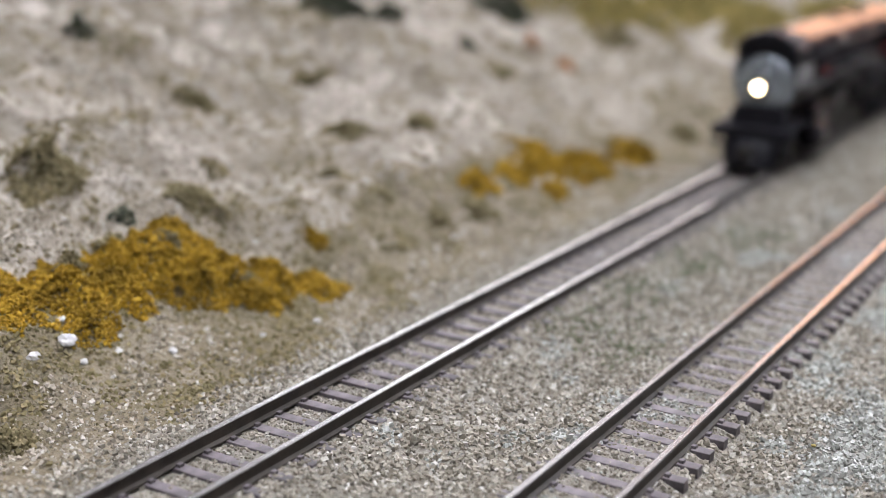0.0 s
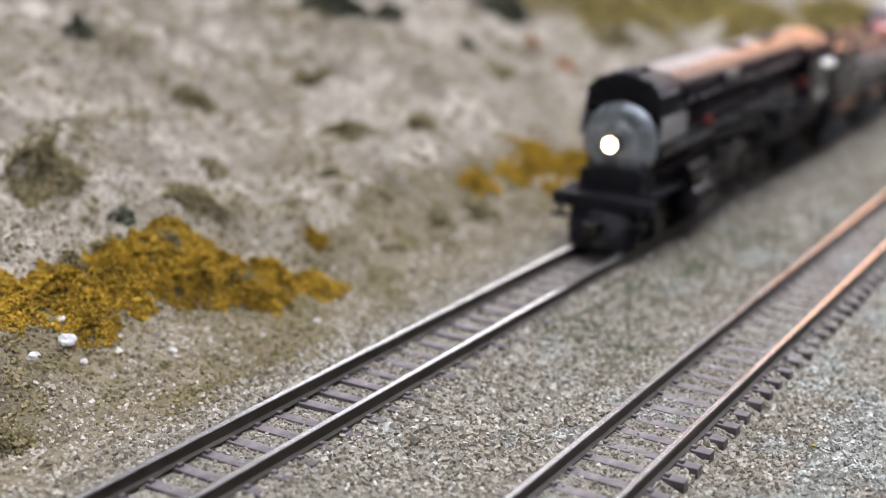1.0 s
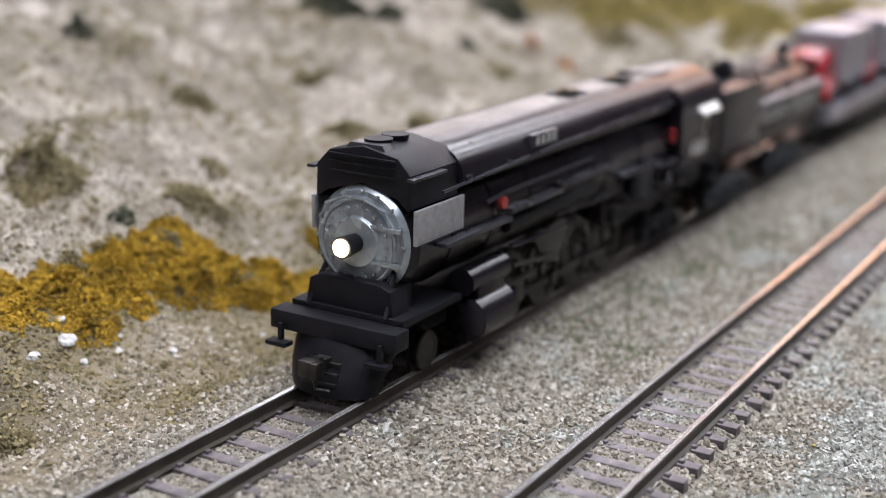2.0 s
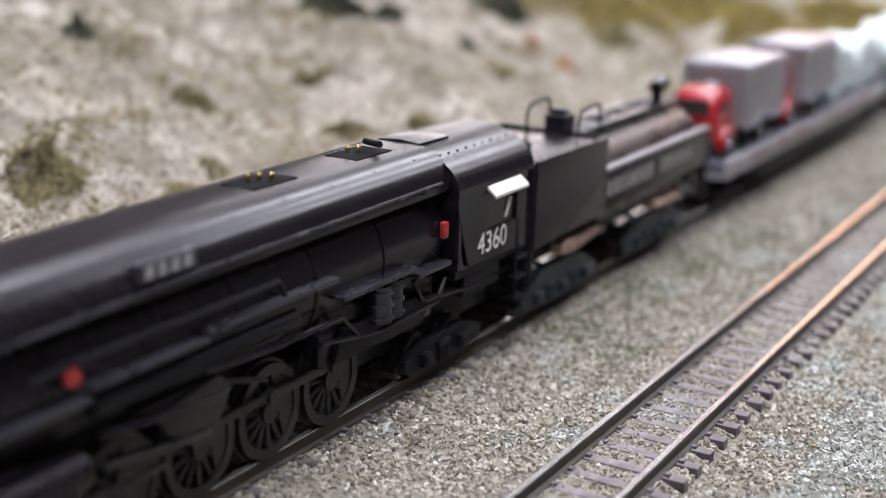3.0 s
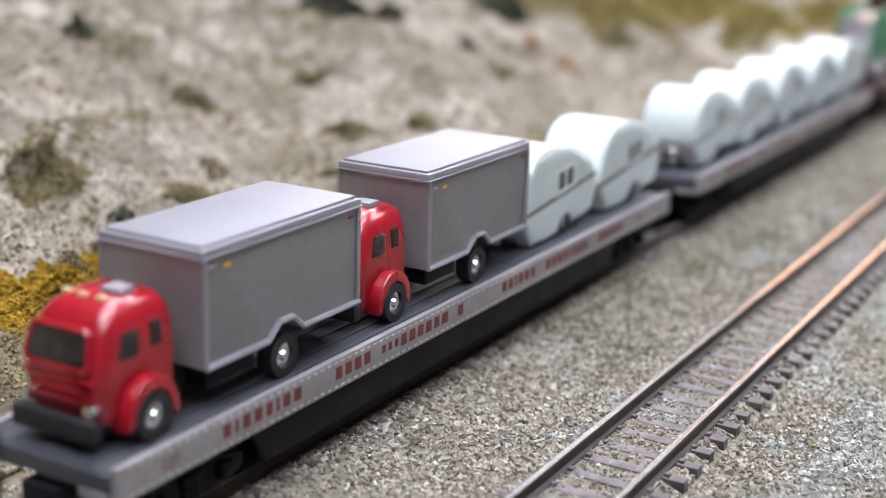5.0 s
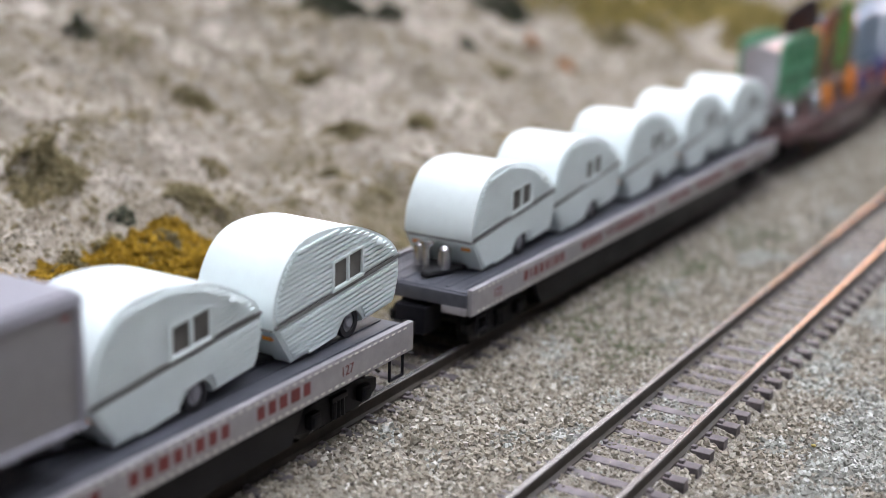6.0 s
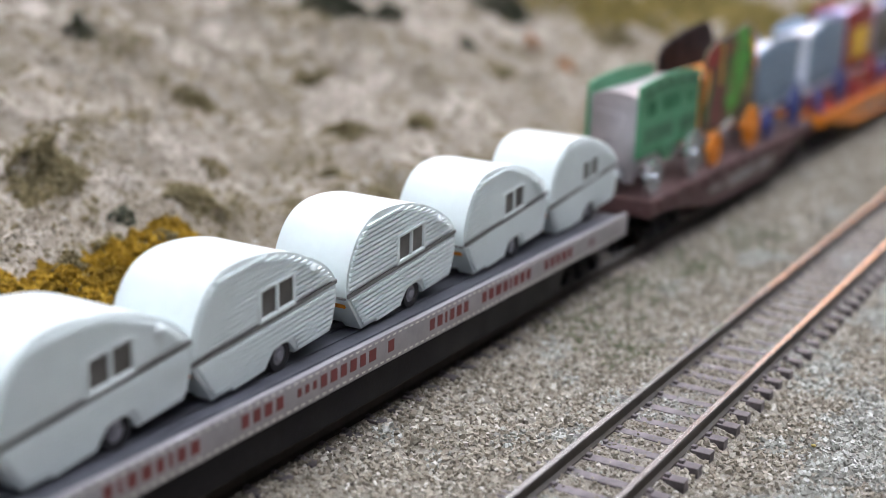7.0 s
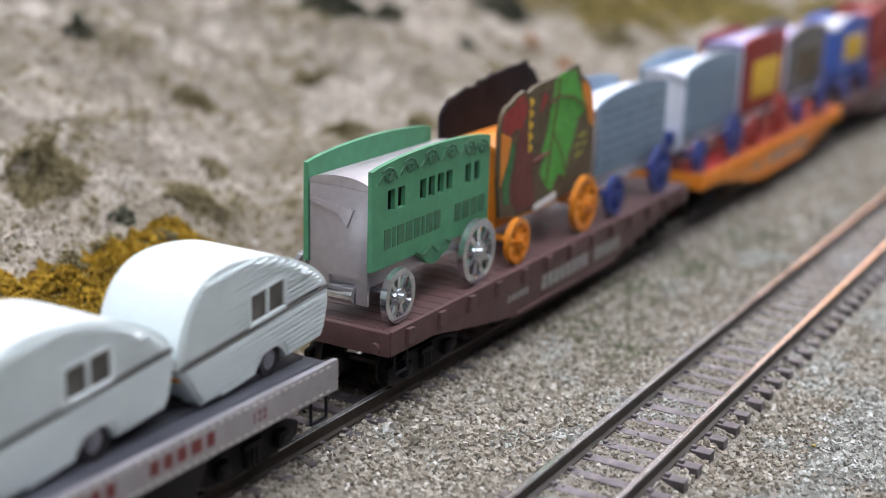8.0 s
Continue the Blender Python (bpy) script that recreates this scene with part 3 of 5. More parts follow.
# ---------------------------------------------------------------- locomotive, front at local y = 0
def build_locomotive():
    ob = on_train("steam_locomotive", "satin black model steam locomotive with a smooth boiler casing", "locomotive", -186.0)

    def L(y):
        # the nose is set back a little against the barrel
        return y + 186.0 + 5.3 * min(1, max(0, (-145 - y) / 15))
    # boiler barrel and smokebox
    bm = bmesh.new()
    rod(bm, (0, L(-176), 18.7), (0, L(-84), 18.7), 7.9, None, 40)
    rod(bm, (0, L(-177.2), 18.7), (0, L(-176), 18.7), 7.3, 7.9, 40)
    part("boiler", bm, "black", ob)
    for y in (-168, -155, -140, -126, -112, -98):
        part("boiler_band", rod(bmesh.new(), (0, L(y), 18.7), (0, L(y) + 0.7, 18.7), 8.05, None, 40), "black", ob)
    bm = bmesh.new()
    box(bm, -6.8, 6.8, L(-110), L(-84), 8.0, 19, 0.8)
    part("firebox", bm, "black", ob)
    bm = bmesh.new()
    rod(bm, (0, L(-177.9), 18.7), (0, L(-177.2), 18.7), 6.6, 7.2, 40)
    rod(bm, (0, L(-178.7), 18.7), (0, L(-177.9), 18.7), 4.9, 6.0, 32)
    for i in range(16):
        a = 2 * math.pi * i / 16
        rod(bm, (6.5 * math.cos(a), L(-178.3), 18.7 + 6.5 * math.sin(a)), (6.5 * math.cos(a), L(-177.5), 18.7 + 6.5 * math.sin(a)), 0.32, None, 6)
    wire(bm, [(-4.6, L(-179.2), 23.3), (-1.5, L(-179.4), 24.6), (1.5, L(-179.4), 24.6), (4.6, L(-179.2), 23.3)], 0.22)
    rod(bm, (0, L(-179.1), 18.7), (0, L(-178.6), 18.7), 3.2, 3.6, 28)
    for z in (16.4, 21.0):
        box(bm, 2.0, 6.6, L(-179.0), L(-178.2), z - 0.3, z + 0.3, 0.1)
    for i in range(20):
        a = 2 * math.pi * i / 20
        rod(bm, (4.6 * math.cos(a), L(-179.1), 18.7 + 4.6 * math.sin(a)), (4.6 * math.cos(a), L(-178.6), 18.7 + 4.6 * math.sin(a)), 0.3, 0.24, 6)
    for q in range(36):
        a, b = (2 * math.pi * (q + d) / 36 for d in (0, 1))
        rod(bm, (5.6 * math.cos(a), L(-178.5), 18.7 + 5.6 * math.sin(a)), (5.6 * math.cos(b), L(-178.5), 18.7 + 5.6 * math.sin(b)), 0.3, None, 6)
    part("smokebox_front", bm, "graphite", ob, "graphite-grey smokebox front with bolts round its rim")
    bm = bmesh.new()
    rod(bm, (0, L(-182.2), 18.7), (0, L(-178.6), 18.7), 1.45, 1.2, 18)
    ring_y = L(-182.2)
    part("headlamp", bm, "sooty", ob)
    bm = bmesh.new()
    rod(bm, (0, ring_y - 0.25, 18.7), (0, ring_y + 0.1, 18.7), 1.15, None, 18)
    part("headlamp_lens", bm, "lamp", ob, "glowing warm-white headlamp lens")
    # casing along the top of the boiler
    def casing(w, zt):
        shoulder = [(abs(math.cos(radians(a))) ** 0.62 * w, 24.4 + math.sin(radians(a)) ** 0.85 * (zt - 24.4)) for a in range(4, 90, 5)]
        return [(-x, z) for x, z in shoulder] + [(0, zt)] + shoulder[::-1]
    bm = bmesh.new()
    prism(bm, casing(8.3, 30.3), "y", L(-166), L(-82.5), 0.2)
    for y in range(-160, -86, 9):
        for s in (-1, 1):
            dome(bm, (s * 5.6, L(y), 29.2), 0.35, 0.4, 6, 3)
    part("casing", bm, "black", ob, "smooth casing with a long sheen along the boiler top")
    # flared stack shroud at the front
    bm = bmesh.new()
    pts = [(-7.2, 23.6), (-7.1, 28.0), (-5.2, 30.0), (0, 31.0), (5.2, 30.0), (7.1, 28.0), (7.2, 23.6), (6.6, 23.4), (5.6, 25.0), (0, 26.6), (-5.6, 25.0), (-6.6, 23.4)]
    prism(bm, pts, "y", L(-177.6), L(-165.6), 0.3)
    shroud = part("stack_shroud", bm, "sooty", ob, "matt black flared shroud round the chimney")
    for x in (-7.55, 7.55):
        part("side_ledge", B(x - 0.55, x + 0.55, L(-178.4), L(-170), 27.4, 27.8, bev=0.1), "edge", shroud)
    for z in (27.4, 28.6, 29.6):
        part("louvre", B(-5.0, 5.0, L(-178.0), L(-177.4), z - 0.12, z + 0.12, bev=0.05), "sooty", shroud)
    part("top_ridge", P([(-3.0, 30.4), (3.0, 30.4), (2.4, 31.2), (-2.4, 31.2)], "y", L(-177.0), L(-174.6), bev=0.1), "edge", shroud)
    bm = bmesh.new()
    for y in (-174, -170):
        rod(bm, (0, L(y), 30.4), (0, L(y), 31.5), 1.7, 1.9, 18)
    part("chimney", bm, "sooty", ob)
    # openings, valves and fittings on the casing top
    for y, n in ((-112, 3), (-92, 2)):
        # nearly flush black block paints the shade of an open recess
        part("opening_shade", B(-2.4, 2.4, L(y) - 4, L(y) + 4, 29.7, 30.36, bev=0.05), "shadowgap", ob)
        for i in range(n):
            bm = bmesh.new()
            rod(bm, (-0.9 + i * 0.9, L(y) - 1.2 + i * 1.1, 30.4), (-0.9 + i * 0.9, L(y) - 1.2 + i * 1.1, 31.1), 0.3, 0.25, 8)
            rod(bm, (-0.9 + i * 0.9, L(y) - 1.2 + i * 1.1, 31.1), (-0.9 + i * 0.9, L(y) - 1.2 + i * 1.1, 31.35), 0.4, 0.22, 8)
            part("safety_valve", bm, "brass", ob, "small brass safety valve")
    bm = bmesh.new()
    rod(bm, (-1, L(-89), 31.2), (2.2, L(-90.5), 31.4), 0.45, None, 8)
    part("whistle", bm, "wheel", ob)
    # number board, small bars stand for its figures
    for s in (-1, 1):
        nb = part("number_board", B(*sorted((s * 7.3, s * 8.4)), L(-140.9), L(-132.7), 26.7, 28.6, bev=0.15), "edge", ob, "small dark number board")
        for i in range(4):
            part("bar", B(*sorted((s * 8.38, s * 8.46)), L(-140.0) + i * 1.8, L(-140.0) + i * 1.8 + 1.1, 27.0, 28.3), "bars", nb, smooth=False)
        # hand rail, running boards
        bm = bmesh.new()
        wire(bm, [(s * 8.6, L(-172), 25.2), (s * 8.6, L(-132), 26.2), (s * 8.8, L(-86), 26.5)], 0.22)
        for y in (-165, -150, -132, -118, -104, -90):
            rod(bm, (s * 7.2, L(y), 25.6), (s * 8.8, L(y), 26.1), 0.3, None, 6)
        part("handrail", bm, "edge", ob)
        for a, b, z in ((-172, -150, 18.4), (-150, -132, 19.4), (-132, -109.5, 20.0), (-108.5, -92.5, 17.2), (-92, -84, 16.0)):
            part("running_board", B(*sorted((s * 7.0, s * 9.4)), L(a), L(b), z - 0.6, z, bev=0.12), "edge", ob)
        # side tanks and pipes under the boards
        bm = bmesh.new()
        rod(bm, (s * 7.4, L(-148), 16.6), (s * 7.4, L(-116), 16.6), 1.2, None, 16)
        wire(bm, [(s * 8.6, L(-160), 21.5), (s * 8.7, L(-152), 22), (s * 8.7, L(-120), 22), (s * 8.4, L(-118), 19)], 0.3)
        part("air_reservoir", bm, "sooty", ob)
        bm = bmesh.new()
        box(bm, *sorted((s * 7.5, s * 8.1)), L(-177.4), L(-165.3), 19.0, 23.6, 0.2)
        part("shield_panel", bm, "shield", ob, "pale grey panel beside the smokebox")
        part("valve_wheel", rod(bmesh.new(), (s * 8.2, L(-152.7), 20.6), (s * 9.0, L(-152.7), 20.6), 0.9, None, 10), "redlens", ob, "small red valve handle")
        # pump, pipes and boxes under the boards
        for a, r in ((-99, 1.5), (-96, 1.2)):
            bm = rod(bmesh.new(), (s * 8.0, L(a), 11.5), (s * 8.0, L(a), 16.2), r, None, 14)
            for z in (12, 13.6, 15.2):
                rod(bm, (s * 8.0, L(a), z), (s * 8.0, L(a), z + 0.4), r + 0.3, None, 14)
            part("air_pump", bm, "edge", ob)
        for pts in ([(-132, 15.4), (-120, 14.6), (-108, 14.6), (-104, 11.0)], [(-112, 12.5), (-100, 10.6), (-86, 10.8), (-84, 13.5)], [(-92, 15), (-90, 12), (-78, 10.6), (-66, 10.6)], [(-148, 13.8), (-140, 13), (-128, 13.2), (-122, 11.5)]):
            part("pipe", wire(bmesh.new(), [(s * 8.5, L(a), b) for a, b in pts], 0.34, 8), "black", ob)
        part("ash_pan", P([(L(-108), 8.5), (L(-88), 8.0), (L(-86), 12.0), (L(-106), 12.5)], "x", *sorted((s * 6.9, s * 7.6)), bev=0.2), "sooty", ob)
        part("tool_box", B(*sorted((s * 6.8, s * 8.6)), L(-79), L(-69), 9.4, 12.4, bev=0.25), "sooty", ob)
        # cylinders, valve chest, guides and rods
        bm = bmesh.new()
        rod(bm, (s * 8.2, L(-164), 5.8), (s * 8.2, L(-152), 5.8), 3.2, None, 22)
        rod(bm, (s * 8.2, L(-164.6), 5.8), (s * 8.2, L(-164), 5.8), 2.4, 3.2, 22)
        rod(bm, (s * 7.8, L(-165), 11.2), (s * 7.8, L(-151), 11.2), 2.0, None, 18)
        box(bm, *sorted((s * 5.5, s * 9.6)), L(-163), L(-153), 5.5, 12.0, 0.4)
        part("cylinder", bm, "black", ob)
        bm = bmesh.new()
        box(bm, *sorted((s * 8.0, s * 8.7)), L(-152), L(-138), 7.4, 8.1, 0.1)
        rod(bm, (s * 8.3, L(-152), 5.8), (s * 8.3, L(-144), 5.8), 0.4, None, 8)
        box(bm, *sorted((s * 7.7, s * 9.0)), L(-146), L(-143), 4.8, 7.4, 0.2)
        prism(bm, [(L(-139), 12.5), (L(-130), 14.5), (L(-128), 13), (L(-131), 8), (L(-134), 8), (L(-138), 11)], "x", *sorted((s * 8.0, s * 8.7)), 0.1)
        rod(bm, (s * 9.0, L(-132), 9.0), (s * 9.0, L(-148), 10.8), 0.35, None, 6)
        part("valve_gear", bm, "wheel", ob)
    # frame, pilot and front deck
    part("frame", B(-4.0, 4.0, L(-180), L(-64), 4.2, 9.0, bev=0.3), "sooty", ob)
    bm = bmesh.new()
    box(bm, -8.6, 8.6, L(-181), L(-166), 9.2, 10.2, 0.2)
    box(bm, -9.6, 9.6, L(-184.4), L(-181), 7.0, 9.6, 0.35)
    for s in (-1, 1):
        wire(bm, [(s * 6, L(-181), 10), (s * 5.2, L(-178), 15), (s * 4.5, L(-177), 16.5)], 0.35)
        box(bm, *sorted((s * 3.0, s * 6.2)), L(-180), L(-175), 10, 13.6, 0.5)
    part("pilot_beam", bm, "sooty", ob)
    part("front_plate", P([(-6.8, 9.8), (6.8, 9.8), (6.2, 13.4), (4.5, 14.2), (-4.5, 14.2), (-6.2, 13.4)], "y", L(-180.4), L(-176.5), bev=0.4), "sooty", ob)
    for x in (-7.6, 7.6):
        part("step_board", B(x - 1.6, x + 1.6, L(-186.0), L(-184.2), 5.2, 5.8, bev=0.12), "sooty", ob)
        part("hanger", B(x - 0.3, x + 0.3, L(-185.0), L(-184.3), 5.6, 8.0, bev=0.08), "sooty", ob)
    bm = bmesh.new()
    rows = []
    for z, w, f in ((7.4, 7.6, -184.2), (5.6, 7.4, -185.4), (3.4, 7.0, -186.6), (1.4, 6.4, -187.4), (0.4, 6.2, -187.2)):
        rows.append([bm.verts.new((w * math.sin(radians(a)), L(f) + (1 - math.cos(radians(a))) * 4.6, z)) for a in range(-90, 91, 12)])
    for u, v in zip(rows, rows[1:]):
        for i in range(len(u) - 1):
            bm.faces.new((u[i], u[i + 1], v[i + 1], v[i]))
    bm.faces.new(rows[0])
    bm.faces.new(rows[-1][::-1])
    bm.faces.new([r[0] for r in rows] + [r[-1] for r in reversed(rows)])
    part("pilot", bm, "sooty", ob, "rounded black pilot sheet")
    for z in (2.2, 3.4, 4.6):
        part("pilot_ridge", B(-2.6, 2.6, L(-187.5) + (z - 1.4) * 0.4, L(-186.6) + (z - 1.4) * 0.4, z - 0.25, z + 0.25, bev=0.1), "wheel", ob)
    coupler(ob, L(-184.5), -1, 4.6)
    # wheels
    for y in (-170, -151):
        wheelset(ob, L(y), 2.7)
    for y in DRIVERS:
        wheelset(ob, L(y), 5.6, name="driving_wheelset", spokes=14)
    for y in (-86.5, -77):
        wheelset(ob, L(y), 3.0)
    side_frame(ob, L(-81), 20, (-5.5, 4), top=5.0, x=7.0, material="sooty")
    for s in (-1, 1):
        bm = bmesh.new()
        ys = [L(y) - L(DRIVERS[0]) for y in DRIVERS]
        prism(bm, [(ys[0], -0.5), (ys[-1], -0.5), (ys[-1], 0.5), (ys[0], 0.5)], "x", *sorted((s * 6.0, s * 6.5)), 0.08)
        for y in ys:
            rod(bm, (s * 5.9, y, 0), (s * 6.9, y, 0), 0.95, None, 12)
        r = part("side_rod", bm, "wheel", ob, "dull metal coupling rod", at=(0, L(DRIVERS[0]), 5.6))
        SIDE_RODS.append((r, L(DRIVERS[0]), 0 if s > 0 else 90))
    # cab
    yf, yb = L(-83), L(-63.5)
    roof = [(-9.7, 24.6)] + arc(0, 24.6, 9.7, 5.7, 176, 4, 20) + [(9.7, 24.6)]
    inner = [(8.9, 24.6)] + arc(0, 24.6, 8.9, 5.0, 4, 176, 20) + [(-8.9, 24.6)]
    bm = bmesh.new()
    prism(bm, roof + inner, "y", yf, L(-61.5))
    for x in (-9.2, -6, 6, 9.2):
        for i in range(9):
            z = 24.6 + 5.7 * math.sqrt(max(0, 1 - (x / 9.75) ** 2))
            dome(bm, (x, yf + 1 + i * 2.3, z - 0.05), 0.22, 0.2, 5, 2)
    part("cab_roof", bm, "black", ob, "arched black cab roof with a broad sheen")
    part("roof_hatch", P([(-3.4, 29.6), (3.4, 29.6), (3.2, 30.35), (0, 30.6), (-3.2, 30.35)], "y", L(-82.6), L(-75), bev=0.15), "black", ob)
    bm = bmesh.new()
    prism(bm, [(-9.6, 14)] + [(-9.6, 24.6)] + arc(0, 24.6, 9.5, 5.4, 178, 2, 16) + [(9.6, 24.6), (9.6, 14)], "y", yf + 0.3, yf + 1.1)
    part("cab_front", bm, "black", ob)
    for s in (-1, 1):
        bm = bmesh.new()
        xa, xb = sorted((s * 8.9, s * 9.65))
        # wall round one window opening
        prism(bm, [(yf + 3.0, 14.2), (yb, 13.6), (yb, 18.0), (yf + 1.6, 18.0)], "x", xa, xb)
        prism(bm, [(yf + 1.6, 18.0), (L(-75), 18.0), (L(-75), 22.4), (yf, 22.4)], "x", xa, xb)
        prism(bm, [(L(-66.3), 18.0), (yb, 18.0), (yb, 22.4), (L(-66.3), 22.4)], "x", xa, xb)
        prism(bm, [(yf, 22.4), (yb, 22.4), (yb, 24.8), (yf, 24.8)], "x", xa, xb)
        part("cab_side", bm, "black", ob, smooth=False)
        part("window_pane", B(*sorted((s * 9.1, s * 9.2)), L(-75), L(-66.3), 18, 22.4), "glass", ob, smooth=False)
        # slanted off-white strip painted in for a reflection on the glass
        bm = bmesh.new()
        prism(bm, [(L(-69.6), 18.8), (L(-68.9), 18.8), (L(-67.6), 21.4), (L(-68.4), 21.4)], "x", *sorted((s * 9.2, s * 9.45)))
        part("window_reflection", bm, "lettering", ob)
        bm = bmesh.new()
        prism(bm, [(s * 9.6, 24.3), (s * 11.0, 23.1), (s * 11.0, 22.7), (s * 9.6, 23.8)], "y", L(-75.3), L(-65.6), 0.08)
        part("awning", bm, "lettering", ob, "white awning over the cab window")
        part("marker", B(*sorted((s * 8.2, s * 9.0)), L(-85.4), L(-84.2), 19.0, 21.2, bev=0.25), "redlens", ob, "small red fitting ahead of the cab")
        bm = bmesh.new()
        for y in (-66, -62.5):
            wire(bm, [(s * 9.6, L(y), 18), (s * 9.6, L(y), 6)], 0.22)
        for z in (3.5, 6, 9, 12):
            box(bm, *sorted((s * 8.4, s * 9.8)), L(-66), L(-62.5), z - 0.2, z + 0.2, 0.05)
        part("cab_steps", bm, "sooty", ob)
        stamp("4360", 4.2, "lettering", ob, s, 9.7, L(-77.6), 10.2, 15.1, "off-white road number 4360")
    part("cab_floor", B(-8.9, 8.9, yf + 1, L(-62), 12.6, 13.6), "sooty", ob, smooth=False)
    part("backhead", B(-7.5, 7.5, yf + 1.2, yf + 5, 13.6, 26, bev=0.5), "sooty", ob)


DRIVERS = (-141.5, -129.6, -117.7, -105.8)
SIDE_RODS = []


def letter_bars(bm, y, z0, z1, widths, x, s, gap=0.5, thick=0.06):
    """A run of plain bars, one for each character."""
    for w in widths:
        if w > 0:
            box(bm, *sorted((s * x, s * (x + thick))), y, y + w, z0, z1)
            y += w + gap
        else:
            y -= w
    return y


# ---------------------------------------------------------------- tender, front at local y = 0
def build_tender():
    ob = on_train("tender", "black model tender with a cylindrical tank and a square fuel bunker", "tender", -60.0)

    def L(y):
        return y + 60.0
    bm = bmesh.new()
    prism(bm, [(L(-60), 11.8), (L(-34.6), 12.3), (L(-34.6), 24.5), (L(-60), 24.5)], "x", -9.55, 9.55, 0.3)
    part("bunker", bm, "black", ob, "square black fuel bunker with riveted top")
    bm = bmesh.new()
    for s in (-1, 1):
        box(bm, *sorted((s * 9.0, s * 9.6)), L(-60), L(-34.8), 24.4, 25.0, 0.12)
        prism(bm, [(L(-51.4), 12.2), (L(-50.9), 12.2), (L(-35.0), 19.2), (L(-35.5), 19.2)], "x", *sorted((s * 9.5, s * 9.62)))
    box(bm, -9.0, 9.0, L(-35.4), L(-34.8), 24.4, 25.0, 0.12)
    part("bunker_rim", bm, "black", ob)
    bm = bmesh.new()
    for j in range(6):
        for i in range(15):
            dome(bm, (-7.5 + j * 3, L(-58) + i * 1.5, 24.48), 0.2, 0.18, 5, 2)
    part("rivets", bm, "edge", ob)
    bm = bmesh.new()
    rod(bm, (1.5, L(-50), 24.4), (1.5, L(-50), 25.3), 1.7, None, 18)
    box(bm, 0.4, 2.6, L(-50.3), L(-49.7), 25.3, 25.7, 0.1)
    part("filler_cap", bm, "sooty", ob)
    # tank
    bm = bmesh.new()
    rod(bm, (0, L(-34.6), 14.4), (0, L(12.5), 14.4), 8.9, None, 48)
    rod(bm, (0, L(12.5), 14.4), (0, L(13.8), 14.4), 8.9, 7.4, 48)
    for y in (-20, -5, 9.5):
        for i in range(60):
            a = radians(-10 + i * 3.4)
            dome(bm, (8.85 * math.cos(a), L(y), 14.4 + 8.85 * math.sin(a)), 0.17, 0.17, 4, 2)
    part("tank", bm, "tank", ob, "brown-black cylindrical water tank")
    for s in (-1, 1):
        part("side_sill", B(*sorted((s * 9.0, s * 9.55)), L(-34.6), L(12.6), 12.5, 19.4, bev=0.1), "black", ob)
        part("sill_ledge", P([(s * 8.3, 19.2), (s * 9.75, 19.2), (s * 9.75, 19.65), (s * 8.3, 19.65)], "y", L(-34.6), L(13.8), bev=0.08), "ledge", ob, "pale ledge along the tank side")
        bm = bmesh.new()
        letter_bars(bm, L(-33.8), 14.9, 17.4, (1.3, 1.5, 1.4, 1.4, 1.4, 1.3, 1.4, 1.5, -3.2, 1.3, 1.5, 1.3, 0.7, 1.3, 0.7, 1.3), 9.56, s, 1.1)
        part("lettering_strip", bm, "bars", ob, "row of worn grey letter-sized bars", smooth=False)
    # walkway and fittings on the tank
    bm = bmesh.new()
    prism(bm, [(-3.4, 23.2), (-3.4, 24.5), (3.4, 24.5), (3.4, 23.2), (2.9, 23.2), (2.9, 24.0), (-2.9, 24.0), (-2.9, 23.2)], "y", L(-33), L(13.2), 0.08)
    part("walkway", bm, "black", ob, "long black walkway on top of the tank")
    for x in (-1.7, 0, 1.7):
        part("tread_strip", B(x - 0.08, x + 0.08, L(-31), L(12), 24.48, 24.62), "black", ob, smooth=False)
    for y in (-18, -9, 0):
        part("walkway_hatch", B(-1.6, 1.6, L(y) - 2.2, L(y) + 2.2, 24.4, 24.8, bev=0.12), "sooty", ob)
    bm = bmesh.new()
    box(bm, -1.9, 1.9, L(-35), L(-31), 24, 27.2, 0.3)
    box(bm, -1.2, 1.2, L(-34), L(-32), 27.2, 28.0, 0.2)
    part("hose_box", bm, "sooty", ob)
    for x in (-4.6, 4.6):
        bm = bmesh.new()
        wire(bm, [(x, L(-36), 24.6), (x, L(-35.6), 27.2), (x, L(-34.6), 28.4), (x, L(-28.4), 28.8), (x, L(-27.4), 28.0), (x, L(-27), 22.5)], 0.28, 8)
        part("grab_rail", bm, "sooty", ob, "bent wire grab rail")
    bm = bmesh.new()
    rod(bm, (0, L(10.0), 24.4), (0, L(10.0), 26.2), 1.0, None, 12)
    rod(bm, (0, L(8.6), 26.6), (0, L(12.4), 27.2), 1.25, 1.35, 14)
    rod(bm, (-1.6, L(9.4), 26.4), (1.6, L(9.4), 26.4), 0.5, None, 8)
    part("back_lamp", bm, "black", ob, "glossy black lamp on the tender rear")
    bm = bmesh.new()
    for s in (-1, 1):
        wire(bm, [(s * 3.2, L(12.5), 24.2), (s * 3.2, L(14.6), 23.2), (s * 3.2, L(15), 20), (s * 3.2, L(14.6), 13)], 0.24)
        for z in (8, 11, 14, 17):
            wire(bm, [(s * 9.2, L(13.8), z), (s * 9.2, L(14.6), z), (s * 6.8, L(14.6), z), (s * 6.8, L(13.8), z)], 0.18)
    part("ladder", bm, "sooty", ob)
    bm = bmesh.new()
    prism(bm, [(L(13.2), 5.2), (L(14.2), 5.2), (L(14.2), 19.4), (L(13.2), 19.4)], "x", -9.5, 9.5, 0.1)
